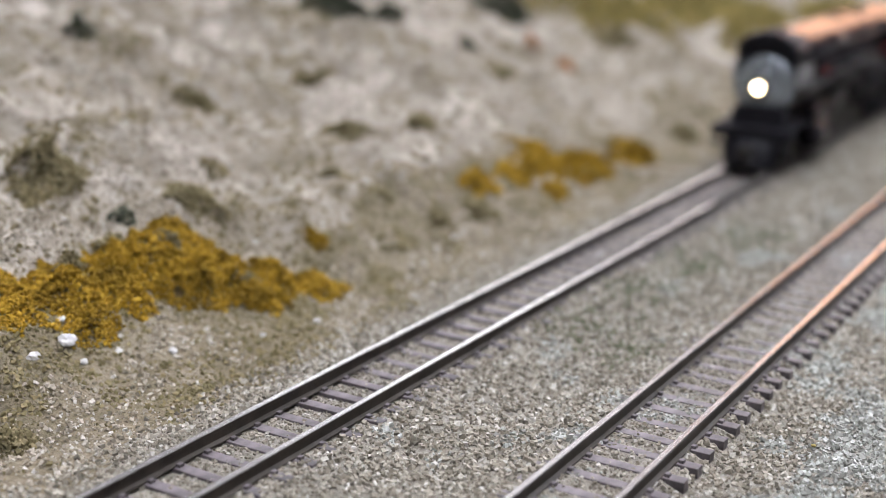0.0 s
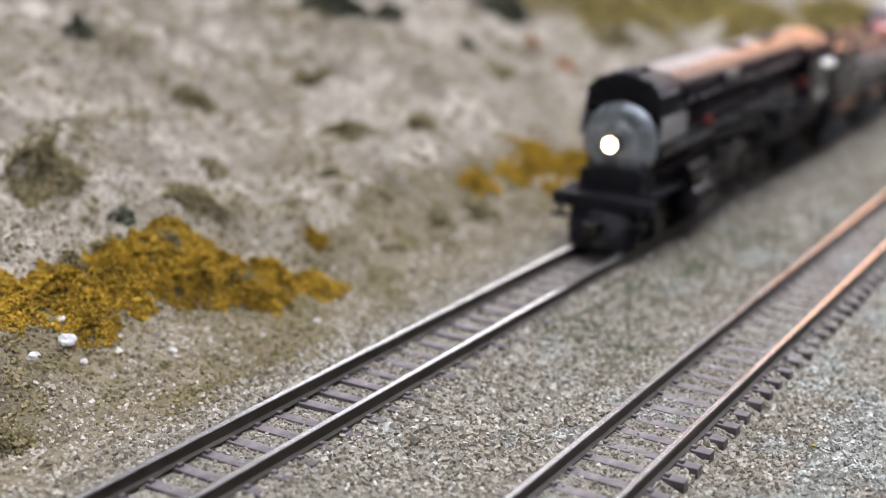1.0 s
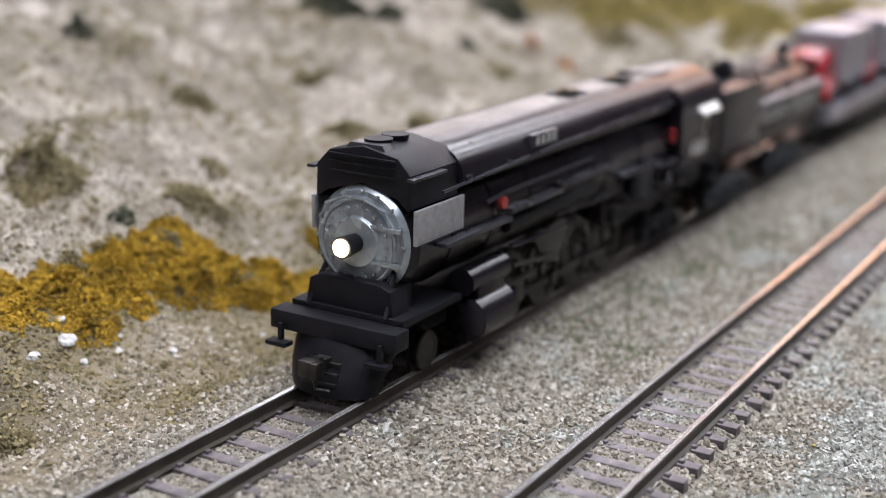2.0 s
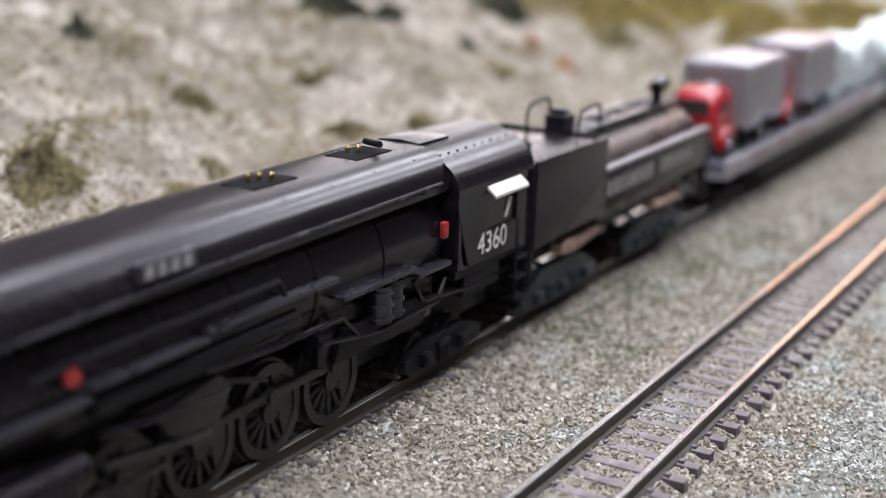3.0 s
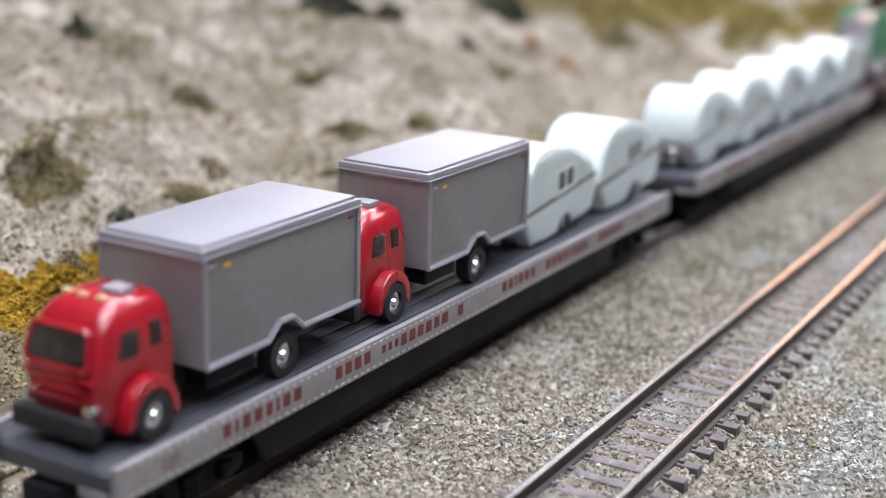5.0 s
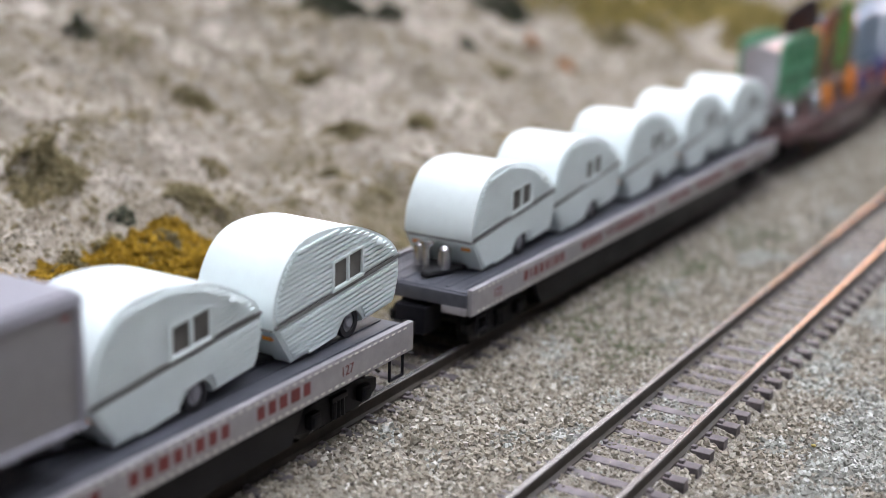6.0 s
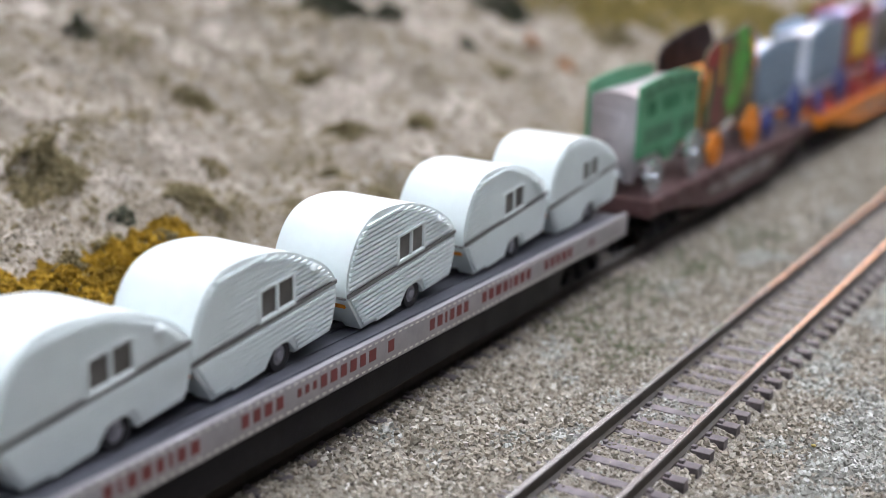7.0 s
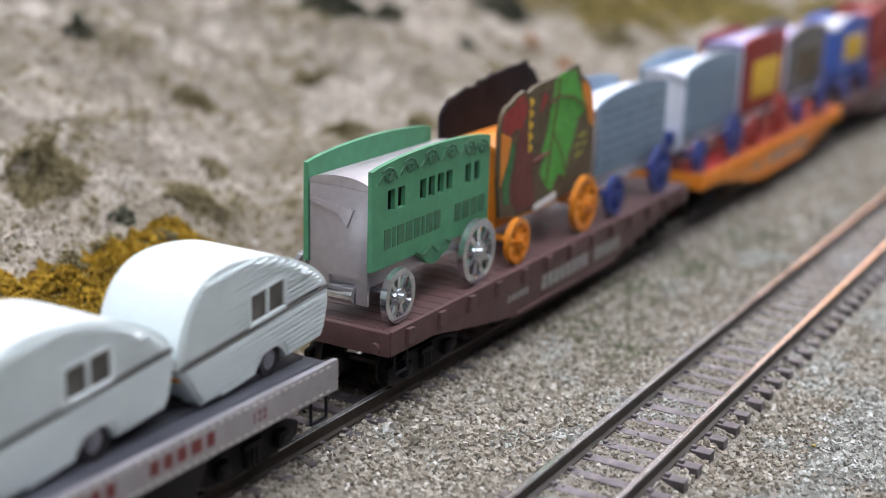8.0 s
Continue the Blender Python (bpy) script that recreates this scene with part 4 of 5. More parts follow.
    prism(bm, [(L(6), 9.5), (L(14), 5.2), (L(14), 10.5), (L(7), 11)], "x", -8.8, 8.8, 0.2)
    part("rear_sheet", bm, "black", ob)
    part("underframe", B(-5.4, 5.4, L(-58), L(11), 7.4, 13.2, bev=0.6), "sooty", ob)
    part("front_sheet", B(-9.2, 9.2, L(-60.4), L(-59.8), 6, 24, bev=0.1), "sooty", ob)
    for s in (-1, 1):
        for pts in ([(-48, 8.2), (-44, 7.6), (-39, 8.4), (-35, 8.6), (-33.6, 9.2), (-34, 10.0), (-38, 9.9), (-42, 9.8), (-46, 10.4), (-48, 9.8)], [(-10, 7.8), (-4, 7.6), (4.6, 7.4), (4.2, 8.6), (-4, 9.2), (-9, 9.4)]):
            part("pipe_casting", P([(L(a), b) for a, b in pts], "x", *sorted((s * 6.4, s * 8.6)), bev=0.3), "rust", ob, "bare tan metal pipe casting")
    for yc in (-45.5, -6):
        for a in (-8.5, 0, 8.5):
            wheelset(ob, L(yc + a), 2.6)
        side_frame(ob, L(yc), 27, (-8.5, 0, 8.5), top=6.6, x=7.4)
    coupler(ob, L(14), 1)


# ---------------------------------------------------------------- long silver flat car, front at local y = 0
def stamp(text, size, material, parent, s, x, y0, run, z, label):
    """Printed figures on a side that faces +x (s = 1) or -x (s = -1); they take up run mm from y0 on."""
    cu = bpy.data.curves.new("number", "FONT")
    cu.body, cu.size, cu.extrude = text, size, 0.03
    tmp = bpy.data.objects.new("number", cu)
    me = bpy.data.meshes.new_from_object(tmp)
    bpy.data.objects.remove(tmp)
    me.transform(Matrix.Translation((s * x, y0 if s > 0 else y0 + run, z)) @ Matrix.Rotation(radians(90 * s), 4, "Z") @ Matrix.Rotation(radians(90), 4, "X"))
    me.transform(Matrix.Scale(MM, 4))
    me.materials.clear()
    me.materials.append(M[material])
    tx = new("number", me)
    tx.parent = parent
    return tagged(tx, label)


def build_silver_flat(y, label, number, n=142.5):
    ob = on_train("flat_car", label, "flat car", y, "flat cars")
    part("deck", B(-8.5, 8.5, 0.2, n - 0.2, 8.6, 9.6, bev=0.1), "deck", ob, "grey ribbed deck")
    bm = bmesh.new()
    for i in range(7):
        box(bm, -7.6 + i * 2.4, -7.0 + i * 2.4, 1, n - 1, 9.58, 9.72)
    part("deck_ribs", bm, "deck", ob)
    for s in (-1, 1):
        sill = part("side_sill", B(*sorted((s * 8.5, s * 9.3)), 0, n, 6.4, 10.2, bev=0.12), "flatsilver", ob, "silver side sill")
        bm = bmesh.new()
        yy = 1.5
        while yy < n - 2:
            for z in (9.75, 6.85):
                box(bm, *sorted((s * 9.29, s * 9.36)), yy, yy + 0.7, z - 0.1, z + 0.1)
            yy += 1.35
        part("rivet_line", bm, "lettering", sill, smooth=False)
        for y0 in (6.0, n - 16.0):
            stamp(number, 1.75, "redprint", sill, s, 9.31, y0, 3.6, 7.65, "maroon car number")
        bm = bmesh.new()
        for y0, z0, z1, widths in ((15.4, 7.7, 9.2, (1.2, 0.5, 1.2, 1.3, 1.0, 0.5, 1.2, 1.3)), (35.6, 7.7, 9.2, (1.2, 1.2, 1.3, 1.2)), (45.4, 8.0, 9.0, (0.7, 0.7, 0.7)),
                                   (49.8, 7.7, 9.2, (1.2, 1.3, 1.2, 1.3, 1.2, 1.5)), (64.0, 7.7, 9.2, (1.3,)), (n - 65.0, 7.7, 9.2, (1.2, 1.2, 0.5, 1.1, 1.2, 1.1)),
                                   (n - 51.0, 7.7, 9.2, (1.2, 1.3, 1.5, 1.2, 0.5, 1.3, 1.2, 1.2)), (n - 31.6, 7.7, 9.2, (1.2, 1.2, 1.3, 1.6, 1.2))):
            letter_bars(bm, y0, z0, z1, widths, 9.3, s, 0.75, 0.05)
        part("print_strip", bm, "redprint", sill, "maroon printed bars", smooth=False)
        for a in (2, n - 5):
            part("step", wire(bmesh.new(), [(s * 9, a, 6.4), (s * 9, a, 3.6), (s * 9, a + 3, 3.6), (s * 9, a + 3, 6.4)], 0.22), "sooty", ob)
    for y0, y1 in ((-0.3, 0.6), (n - 0.6, n + 0.3)):
        part("end_sill", B(-8.5, 8.5, y0, y1, 7.4, 9.4, bev=0.12), "deck", ob)
        part("buffer_plate", B(4.6, 8.5, y0 - 0.15, y1 + 0.15, 6.4, 7.5, bev=0.12), "flatsilver", ob)
    for y0, d in ((0, -1), (n, 1)):
        part("coupler_pocket", B(-2.4, 2.4, *sorted((y0 - d * 4, y0 + d * 1.0)), 2.6, 6.6, bev=0.2), "sooty", ob)
        coupler(ob, y0, d)
    bm = bmesh.new()
    prism(bm, [(10, 8.6), (30, 3.4), (n - 30, 3.4), (n - 10, 8.6)], "x", -3.2, 3.2, 0.2)
    for i in range(20):
        box(bm, -8.3, 8.3, 5 + i * 6.5, 5.8 + i * 6.5, 6.0, 8.6)
    part("underframe", bm, "sooty", ob)
    for s in (-1, 1):
        part("side_girder", P([(21, 6.6), (24, 1.8), (n - 24, 1.8), (n - 21, 6.6)], "x", *sorted((s * 7.4, s * 8.2)), bev=0.1), "sooty", ob)
    bogie(ob, 13)
    bogie(ob, n - 13)
    return ob


# ---------------------------------------------------------------- small delivery van, front at local y = 0, wheels on z = 0
def build_van(y, label):
    ob = on_train("box_truck", label, "toy truck", y, "toy trucks")
    # cab shell as stacked sections, open nowhere; windows are let into it
    bm = bmesh.new()
    secs = [  # z, front y, back y, half width
        (2.4, 1.2, 10.8, 4.9), (4.0, 0.6, 10.9, 5.1), (6.6, 0.4, 11.0, 5.2), (8.0, 0.7, 11.0, 5.2), (10.8, 1.5, 11.0, 4.95), (12.4, 2.3, 10.9, 4.6), (13.4, 3.2, 10.7, 4.0), (14.0, 4.4, 10.3, 3.2), (14.25, 5.6, 9.8, 2.2)]
    rings = []
    for z, f, b, w in secs:
        c = 1.7
        pts = [(-w, b), (-w, f + c)] + [(-w + c - c * math.cos(radians(a)), f + c - c * math.sin(radians(a))) for a in (30, 60, 90)] + \
              [(w - c + c * math.cos(radians(a)), f + c - c * math.sin(radians(a))) for a in (90, 60, 30)] + [(w, f + c), (w, b)]
        rings.append([bm.verts.new((p[0], p[1], z)) for p in pts])
    k = len(rings[0])
    for u, v in zip(rings, rings[1:]):
        for i in range(k):
            bm.faces.new((u[i], u[(i + 1) % k], v[(i + 1) % k], v[i]))
    bm.faces.new(rings[0][::-1])
    bm.faces.new(rings[-1])
    cab = part("cab", bm, "red", ob, "glossy red rounded cab")
    bm = bmesh.new()
    prism(bm, [(-3.7, 8.4), (3.7, 8.4), (3.9, 9.0), (3.5, 11.4), (3.1, 11.7), (-3.1, 11.7), (-3.5, 11.4), (-3.9, 9.0)], "y", 0.55, 2.0, 0.1)
    bmesh.ops.rotate(bm, verts=bm.verts, cent=(0, 0.9, 10.0), matrix=Matrix.Rotation(radians(-13), 3, "X"))
    part("windscreen", bm, "glass", cab, "dark windscreen")
    bm = bmesh.new()
    wire(bm, [(-3.8, 0.35, 8.2), (3.8, 0.35, 8.2), (4.1, 0.5, 9.0), (3.6, 1.15, 11.6), (3.0, 1.2, 11.95), (-3.0, 1.2, 11.95), (-3.6, 1.15, 11.6), (-4.1, 0.5, 9.0), (-3.8, 0.35, 8.2)], 0.34, 8)
    part("window_surround", bm, "red", cab)
    bm = bmesh.new()
    box(bm, -4.6, 4.6, 0.0, 0.8, 7.0, 7.35, 0.15)
    box(bm, -3.0, 3.0, -0.1, 0.8, 5.9, 6.25, 0.15)
    box(bm, -3.0, 3.0, -0.1, 0.8, 5.0, 5.35, 0.15)
    part("grille", bm, "red", cab)
    for s in (-1, 1):
        part("side_window", P([(3.4, 8.7), (6.2, 8.7), (6.2, 11.3), (4.1, 11.2)], "x", *sorted((s * 4.5, s * 5.24)), bev=0.1), "glass", cab)
        part("rear_window", P([(8.0, 9.0), (9.4, 9.0), (9.4, 11.4), (8.0, 11.4)], "x", *sorted((s * 4.5, s * 5.22)), bev=0.1), "glass", cab)
        part("door_line", wire(bmesh.new(), [(s * 5.1, 6.9, 3.9), (s * 5.2, 6.9, 8.0), (s * 4.95, 6.9, 11)], 0.08), "redlens", cab)
        bm = bmesh.new()
        prism(bm, arc(6.6, 2.6, 3.7, 3.9, 195, -15, 14) + arc(6.6, 2.6, 2.8, 2.9, -15, 195, 14), "x", *sorted((s * 4.3, s * 6.7)), 0.25)
        part("fender", bm, "red", cab, "bulging red front fender")
        part("headlight", rod(bmesh.new(), (s * 4.2, 0.0, 4.4), (s * 4.2, 1.1, 4.4), 0.6, None, 14), "chrome", cab, "small chrome headlight")
    for x in (-2.8, -0.6, 1.8):
        part("marker_lamp", B(x - 0.6, x + 0.6, 4.4 + abs(x) * 0.1, 5.1 + abs(x) * 0.1, 13.6, 14.3, bev=0.15), "paleyellow", cab, "chipped pale yellow roof marker")
    part("roof_vent", B(0.2, 2.8, 6.2, 8.6, 13.8, 14.8, bev=0.3), "vanroof", cab, "silver roof vent")
    part("bumper", B(-5.4, 5.4, -0.7, 0.6, 1.4, 3.6, bev=0.25), "rubber", ob, "black front bumper")
    # box body
    part("box_body", P([(13.8, 4.9), (24.3, 4.9), (25.0, 5.6), (26.2, 6.5), (28.6, 6.5), (29.8, 5.6), (30.5, 4.9), (41.8, 4.9), (41.8, 17.6), (13.8, 17.6)], "x", -6.7, 6.9, bev=0.15), "vansilver", ob, "plain silver box body")
    roof = part("box_roof", B(-7.0, 7.1, 13.5, 42.1, 16.7, 17.7, bev=0.3), "vanroof", ob, "pale silver roof with a rounded rim")
    part("rim", B(-7.15, 7.25, 13.35, 42.25, 16.6, 16.85, bev=0.1), "vanroof", roof)
    part("top_panel", B(-6.5, 6.6, 14.0, 41.6, 17.6, 18.05, bev=0.2), "vanroof", roof)
    bm = bmesh.new()
    for s in (-1, 1):
        path = [(13.8, 5.1), (24.2, 5.1), (25.0, 5.8), (26.2, 6.8), (28.6, 6.8), (29.8, 5.8), (30.6, 5.1), (41.8, 5.1)]
        wire(bm, [(s * 7.1, a, b) for a, b in path], 0.35)
        for yy in (14.0, 41.6):
            rod(bm, (s * 7.0, yy, 5.1), (s * 7.0, yy, 16.7), 0.3, None, 8)
        box(bm, *sorted((s * 6.9, s * 7.2)), 14.5, 15.6, 15.4, 15.8)
    part("trim", bm, "vanroof", ob)
    for s in (-1, 1):
        part("tab", P([(17.0, 15.3), (17.9, 15.1), (18.2, 15.5), (17.5, 15.7)], "x", *sorted((s * 6.85, s * 7.02))), "yellow", ob, "tiny yellow mark")
        part("tab", B(*sorted((s * 6.85, s * 7.0)), 39.6, 40.5, 15.6, 15.9), "redlens", ob, "tiny red mark")
    bm = bmesh.new()
    box(bm, -3.4, 3.4, 3, 41, 2.6, 5.0, 0.2)
    box(bm, -6.0, 6.0, 15, 23, 2.4, 4.8, 0.3)
    part("chassis", bm, "sooty", ob)
    for yy in (6.4, 27.4):
        for s in (-1, 1):
            w = part("wheel", ring(bmesh.new(), (yy, 2.5), 2.5, 1.5, *sorted((s * 4.9, s * 6.9)), n=22), "rubber", ob, "black tyre")
            bm = rod(bmesh.new(), (s * 5.4, yy, 2.5), (s * 6.6, yy, 2.5), 1.52, None, 18)
            rod(bm, (s * 6.6, yy, 2.5), (s * 7.0, yy, 2.5), 0.7, 0.5, 10)
            part("hub", bm, "chrome", w, "chrome hub")
    return ob


# ---------------------------------------------------------------- camping trailer, nose at local y = 0
def build_camper(y, label):
    ob = on_train("camping_trailer", label, "camping trailer", y, "camping trailers")
    W = 5.5
    # level outline of a canned-ham body; the trailer leans nose-down on its tow bar
    knots = [(0.0, 6.45), (-0.1, 8.2), (0.4, 10.4), (1.4, 12.3), (2.7, 13.75), (4.8, 14.85), (7.9, 15.15), (12.4, 14.5), (17.2, 13.0), (22.3, 10.3), (25.0, 8.1), (26.0, 6.5)]
    top = []
    for q in range(len(knots) - 1):
        p0, p1, p2, p3 = (Vector(knots[min(max(q + d, 0), len(knots) - 1)]) for d in (-1, 0, 1, 2))
        for t in (0.0, 0.33, 0.67):
            top.append(tuple(0.5 * (2 * p1 + (p2 - p0) * t + (2 * p0 - 5 * p1 + 4 * p2 - p3) * t * t + (3 * p1 - p0 - 3 * p2 + p3) * t ** 3)))
    side = [(3.3, 1.35), (1.1, 4.75)] + top + [(26.0, 6.4), (26.1, 4.3), (25.4, 1.7), (24.7, 0.75)]
    well = [(17.8, 0.9), (17.4, 2.2), (16.6, 2.95), (15.2, 3.25), (13.8, 2.95), (13.0, 2.2), (12.5, 1.1)]
    out = side + well

    def lean(bm):
        for v in bm.verts:
            v.co.z += 0.105 * (v.co.y - 13.0)
        return bm
    body = part("shell", lean(P(out, "x", -W, W, bev=0.22)), "camper", ob, "smooth off-white shell")
    body.data.set_sharp_from_angle(angle=radians(22))

    def span(z):
        """Outline limits at a height."""
        ys = []
        k = len(out)
        for i in range(k):
            (a, b), (c, d) = out[i], out[(i + 1) % k]
            if (b - z) * (d - z) < 0:
                ys.append(a + (c - a) * (z - b) / (d - b))
        return sorted(ys)
    for s in (-1, 1):
        bm = bmesh.new()
        z = 1.5
        while z < 14.5:
            low, high = span(z - 0.22), span(z + 0.22)
            q = [(max if k % 2 == 0 else min)(e, f) for k, (e, f) in enumerate(zip(low, high))] if len(low) == len(high) else span(z)
            for a, b in zip(q[::2], q[1::2]):
                if abs(z - 6.65) > 0.36:
                    for c, d in ([(a + 0.45, 10.9), (17.7, b - 0.6)] if 6.9 < z < 10.8 else [(a + 0.45, b - 0.6)]):
                        if d - c > 0.3:
                            prism(bm, [(c, z - 0.19), (d, z - 0.19), (d, z + 0.19), (c, z + 0.19)], "x", *sorted((s * (W - 0.1), s * (W + 0.3))))
            z += 0.6
        part("siding", lean(bm), "camper", body, "fine ribbed siding", smooth=False)
        q = span(6.6)
        part("belt_line", lean(B(*sorted((s * (W - 0.1), s * (W + 0.26))), q[0] + 0.1, q[-1] - 0.1, 6.42, 6.88)), "greystripe", body, "grey stripe", smooth=False)
        bm = bmesh.new()
        for a, b, c, d in ((11.0, 17.6, 6.9, 7.35), (11.0, 17.6, 10.45, 10.8), (11.0, 11.35, 7.35, 10.45), (17.25, 17.6, 7.35, 10.45), (14.15, 14.45, 7.35, 10.45)):
            box(bm, *sorted((s * (W - 0.1), s * (W + 0.42))), a, b, c, d, 0.08)
        fr = part("window_frame", lean(bm), "camper", body)
        for a, b in ((11.35, 14.15), (14.45, 17.25)):
            part("pane", lean(B(*sorted((s * (W - 0.1), s * (W + 0.04))), a, b, 7.35, 10.45)), "pane", fr, smooth=False)
        part("porch_lamp", dome(bmesh.new(), (0, 0, 0), 0.7, 0.8, 12, 4), "camper", body, at=(s * (W + 0.1), 21.0, 10.6))
        w = part("wheel", ring(bmesh.new(), (15.2, 1.85), 1.85, 1.2, *sorted((s * 4.0, s * 5.35)), n=22), "rubber", ob, "grey-black tyre")
        bm = rod(bmesh.new(), (s * 4.4, 15.2, 1.85), (s * 5.1, 15.2, 1.85), 1.23, None, 18)
        rod(bm, (s * 5.1, 15.2, 1.85), (s * 5.4, 15.2, 1.85), 0.7, 0.5, 12)
        part("hub", bm, "vanroof", w, "pale grey hub")
        part("marker_light", lean(B(s * 4.0 - 0.75, s * 4.0 + 0.75, 0.75, 1.5, 4.75, 5.45, bev=0.12)), "orange", body, "small orange marker light")
    part("nose_band", lean(B(-W + 0.1, W - 0.1, -0.12, 0.5, 6.2, 6.5, bev=0.08)), "greystripe", body)
    part("tow_bar", P([(-3.6, 4.5), (3.6, 4.5), (0.6, -3.6), (-0.6, -3.6)], "z", 0.2, 0.9, bev=0.1), "rubber", ob, "black triangular tow bar")
    bm = bmesh.new()
    rod(bm, (-0.9, -1.6, 0.6), (-0.9, -1.6, 4.8), 0.5, None, 10)
    rod(bm, (-0.9, -1.6, 4.3), (-0.9, -1.6, 4.9), 1.0, None, 12)
    for x in (1.3, -2.6):
        rod(bm, (x, -0.4, 0.8), (x, -0.4, 3.6), 0.95, 0.95, 14)
        dome(bm, (x, -0.4, 3.6), 0.95, 0.7, 12, 3)
    part("jack", bm, "steel", ob, "bright metal jack and gas bottles")
    part("axle", B(-4.2, 4.2, 14.7, 15.7, 1.3, 2.4), "sooty", ob, smooth=False)
    part("floor_pan", P([(4.5, 0.3), (23.0, 1.5), (23.0, 2.6), (4.5, 1.6)], "x", -4.0, 4.0), "sooty", ob, smooth=False)
    return ob


# ---------------------------------------------------------------- shorter flat car with a deep middle
def build_deep_flat(y, label, deck_mat, side_mat, print_mat, n=103.5):
    ob = on_train("flat_car", label, "flat car", y, "flat cars")
    part("deck", B(-8.4, 8.4, 0.2, n - 0.2, 8.4, 9.6, bev=0.1), deck_mat, ob)
    bm = bmesh.new()
    for i in range(int(n / 2.6)):
        box(bm, -8.3, 8.3, 1 + i * 2.6, 1.15 + i * 2.6, 9.58, 9.66)
    part("plank_joints", bm, deck_mat, ob, smooth=False)
    for s in (-1, 1):
        sill = part("side_sill", P([(0, 9.8), (0, 6.6), (10, 6.6), (33, 2.8), (n - 33, 2.8), (n - 10, 6.6), (n, 6.6), (n, 9.8)], "x", *sorted((s * 8.4, s * 9.0)), bev=0.12), side_mat, ob, "fish-belly side sill")
        me = finish("stake_pocket", B(*sorted((s * 8.95, s * 9.55)), -0.8, 0.8, 7.4, 9.5, bev=0.15), side_mat)
        for i in range(13):
            o = new("stake_pocket", me)
            o.parent = sill
            o.matrix_basis = pose(0, (4 + i * (n - 8) / 12) * MM, 0)
        part("flange", B(*sorted((s * 8.9, s * 9.3)), 34, n - 34, 2.7, 3.3, bev=0.1), side_mat, sill)
        bm = bmesh.new()
        letter_bars(bm, 31, 5.4, 6.4, (1.0, 1.0, 1.0, 1.0, 1.0), 9.01, s, 0.35)
        letter_bars(bm, 42, 4.6, 6.8, (1.6, 1.5, 1.6, 1.6, 1.5, 1.5, 1.6, 1.6, -2.4, 1.6, 1.5, 1.6, 1.5, 1.6), 9.01, s, 0.55)
        part("print_strip", bm, print_mat, sill, "pale printed bars", smooth=False)
        bm = wire(bmesh.new(), [(s * 8.8, 1, 6.8), (s * 8.8, 1, 4), (s * 8.8, 4, 4), (s * 8.8, 4, 6.8)], 0.2)
        part("step", bm, "sooty", ob)
    for y0, d in ((0, -1), (n, 1)):
        bm = B(-8.8, 8.8, *sorted((y0 + d * 0.4, y0 - d * 0.5)), 6.6, 9.7, bev=0.15)
        for x in (-7, 7):
            rod(bm, (x, y0, 7.6), (x, y0 + d * 1.0, 7.6), 0.7, None, 10)
        part("end_sill", bm, side_mat, ob)
        coupler(ob, y0, d)
    part("underframe", P([(8, 8.4), (30, 3), (n - 30, 3), (n - 8, 8.4)], "x", -3, 3, bev=0.2), "sooty", ob)
    bogie(ob, 12)
    bogie(ob, n - 12)
    return ob


# ---------------------------------------------------------------- circus wagons, front at local y = 0, wheels on z = 0
SPOKES = {}


def spokes_on(wheel, r, count, material, x, r0, r1, w0, w1):
    """Separate spokes round a wheel's own axis; alike ones share a mesh."""
    key = (r, material, x, r0, r1)
    if key not in SPOKES:
        SPOKES[key] = finish("spoke", rod(bmesh.new(), (x, 0, r * r0), (x, 0, r * r1), r * w0, r * w1, 6), material, True)
    for i in range(count):
        ob = new("spoke", SPOKES[key])
        ob.parent = wheel
        ob.matrix_basis = pose(0, 0, 0, 360 * i / count, 0, 0)


def spoked_wheel(name, r, material, parent, at, s, spokes=10, label=""):
    wheel = part(name, ring(bmesh.new(), (0, 0), r, r * 0.77, -0.45, 0.45, 28), material, parent, label, at=at)
    bm = rod(bmesh.new(), (-0.6, 0, 0), (0.6, 0, 0), r * 0.3, None, 14)
    rod(bm, (0.55 * s, 0, 0), (1.1 * s, 0, 0), r * 0.13, None, 10)
    part("hub", bm, material, wheel)
    spokes_on(wheel, r, spokes, material, 0.0, 0.15, 0.84, 0.11, 0.10)
    return wheel


def wagon_base(name, label, y, n, body_mat, roof_mat, wheel_mat, wheel_label, floor=4.6, top=18.2, r=(3.4, 4.5), spokes=9, overhang=0.8, axles=(3.2, -6.4)):
    ob = on_train(name, label, "circus wagon", y, "circus wagons")
    prof = [(-4.35, floor), (4.35, floor), (4.35, top - 1.0)] + arc(0, top - 1.0, 4.35, 0.9, 0, 180, 10)[1:]
    part("body", P(prof, "y", overhang, n - overhang, bev=0.12), body_mat, ob)
    prof = [(4.4, top - 1.2), (4.48, top - 0.9)] + arc(0, top - 0.9, 4.48, 1.1, 5, 175, 12) + [(-4.48, top - 0.9), (-4.4, top - 1.2)]
    part("roof", P(prof, "y", overhang - 0.5, n - overhang + 0.5), roof_mat, ob)
    for yy, rr in ((axles[0], r[0]), (n + axles[1], r[1])):
        part("axle", rod(bmesh.new(), (-7.0, yy, rr), (7.0, yy, rr), 0.5, None, 8), wheel_mat, ob)
        part("bolster", B(-2.8, 2.8, yy - 1.2, yy + 1.2, rr, floor + 0.2, bev=0.15), body_mat, ob)
        for s in (-1, 1):
            spoked_wheel("wheel", rr, wheel_mat, ob, (s * 7.1, yy, rr), s, spokes, wheel_label)
    return ob


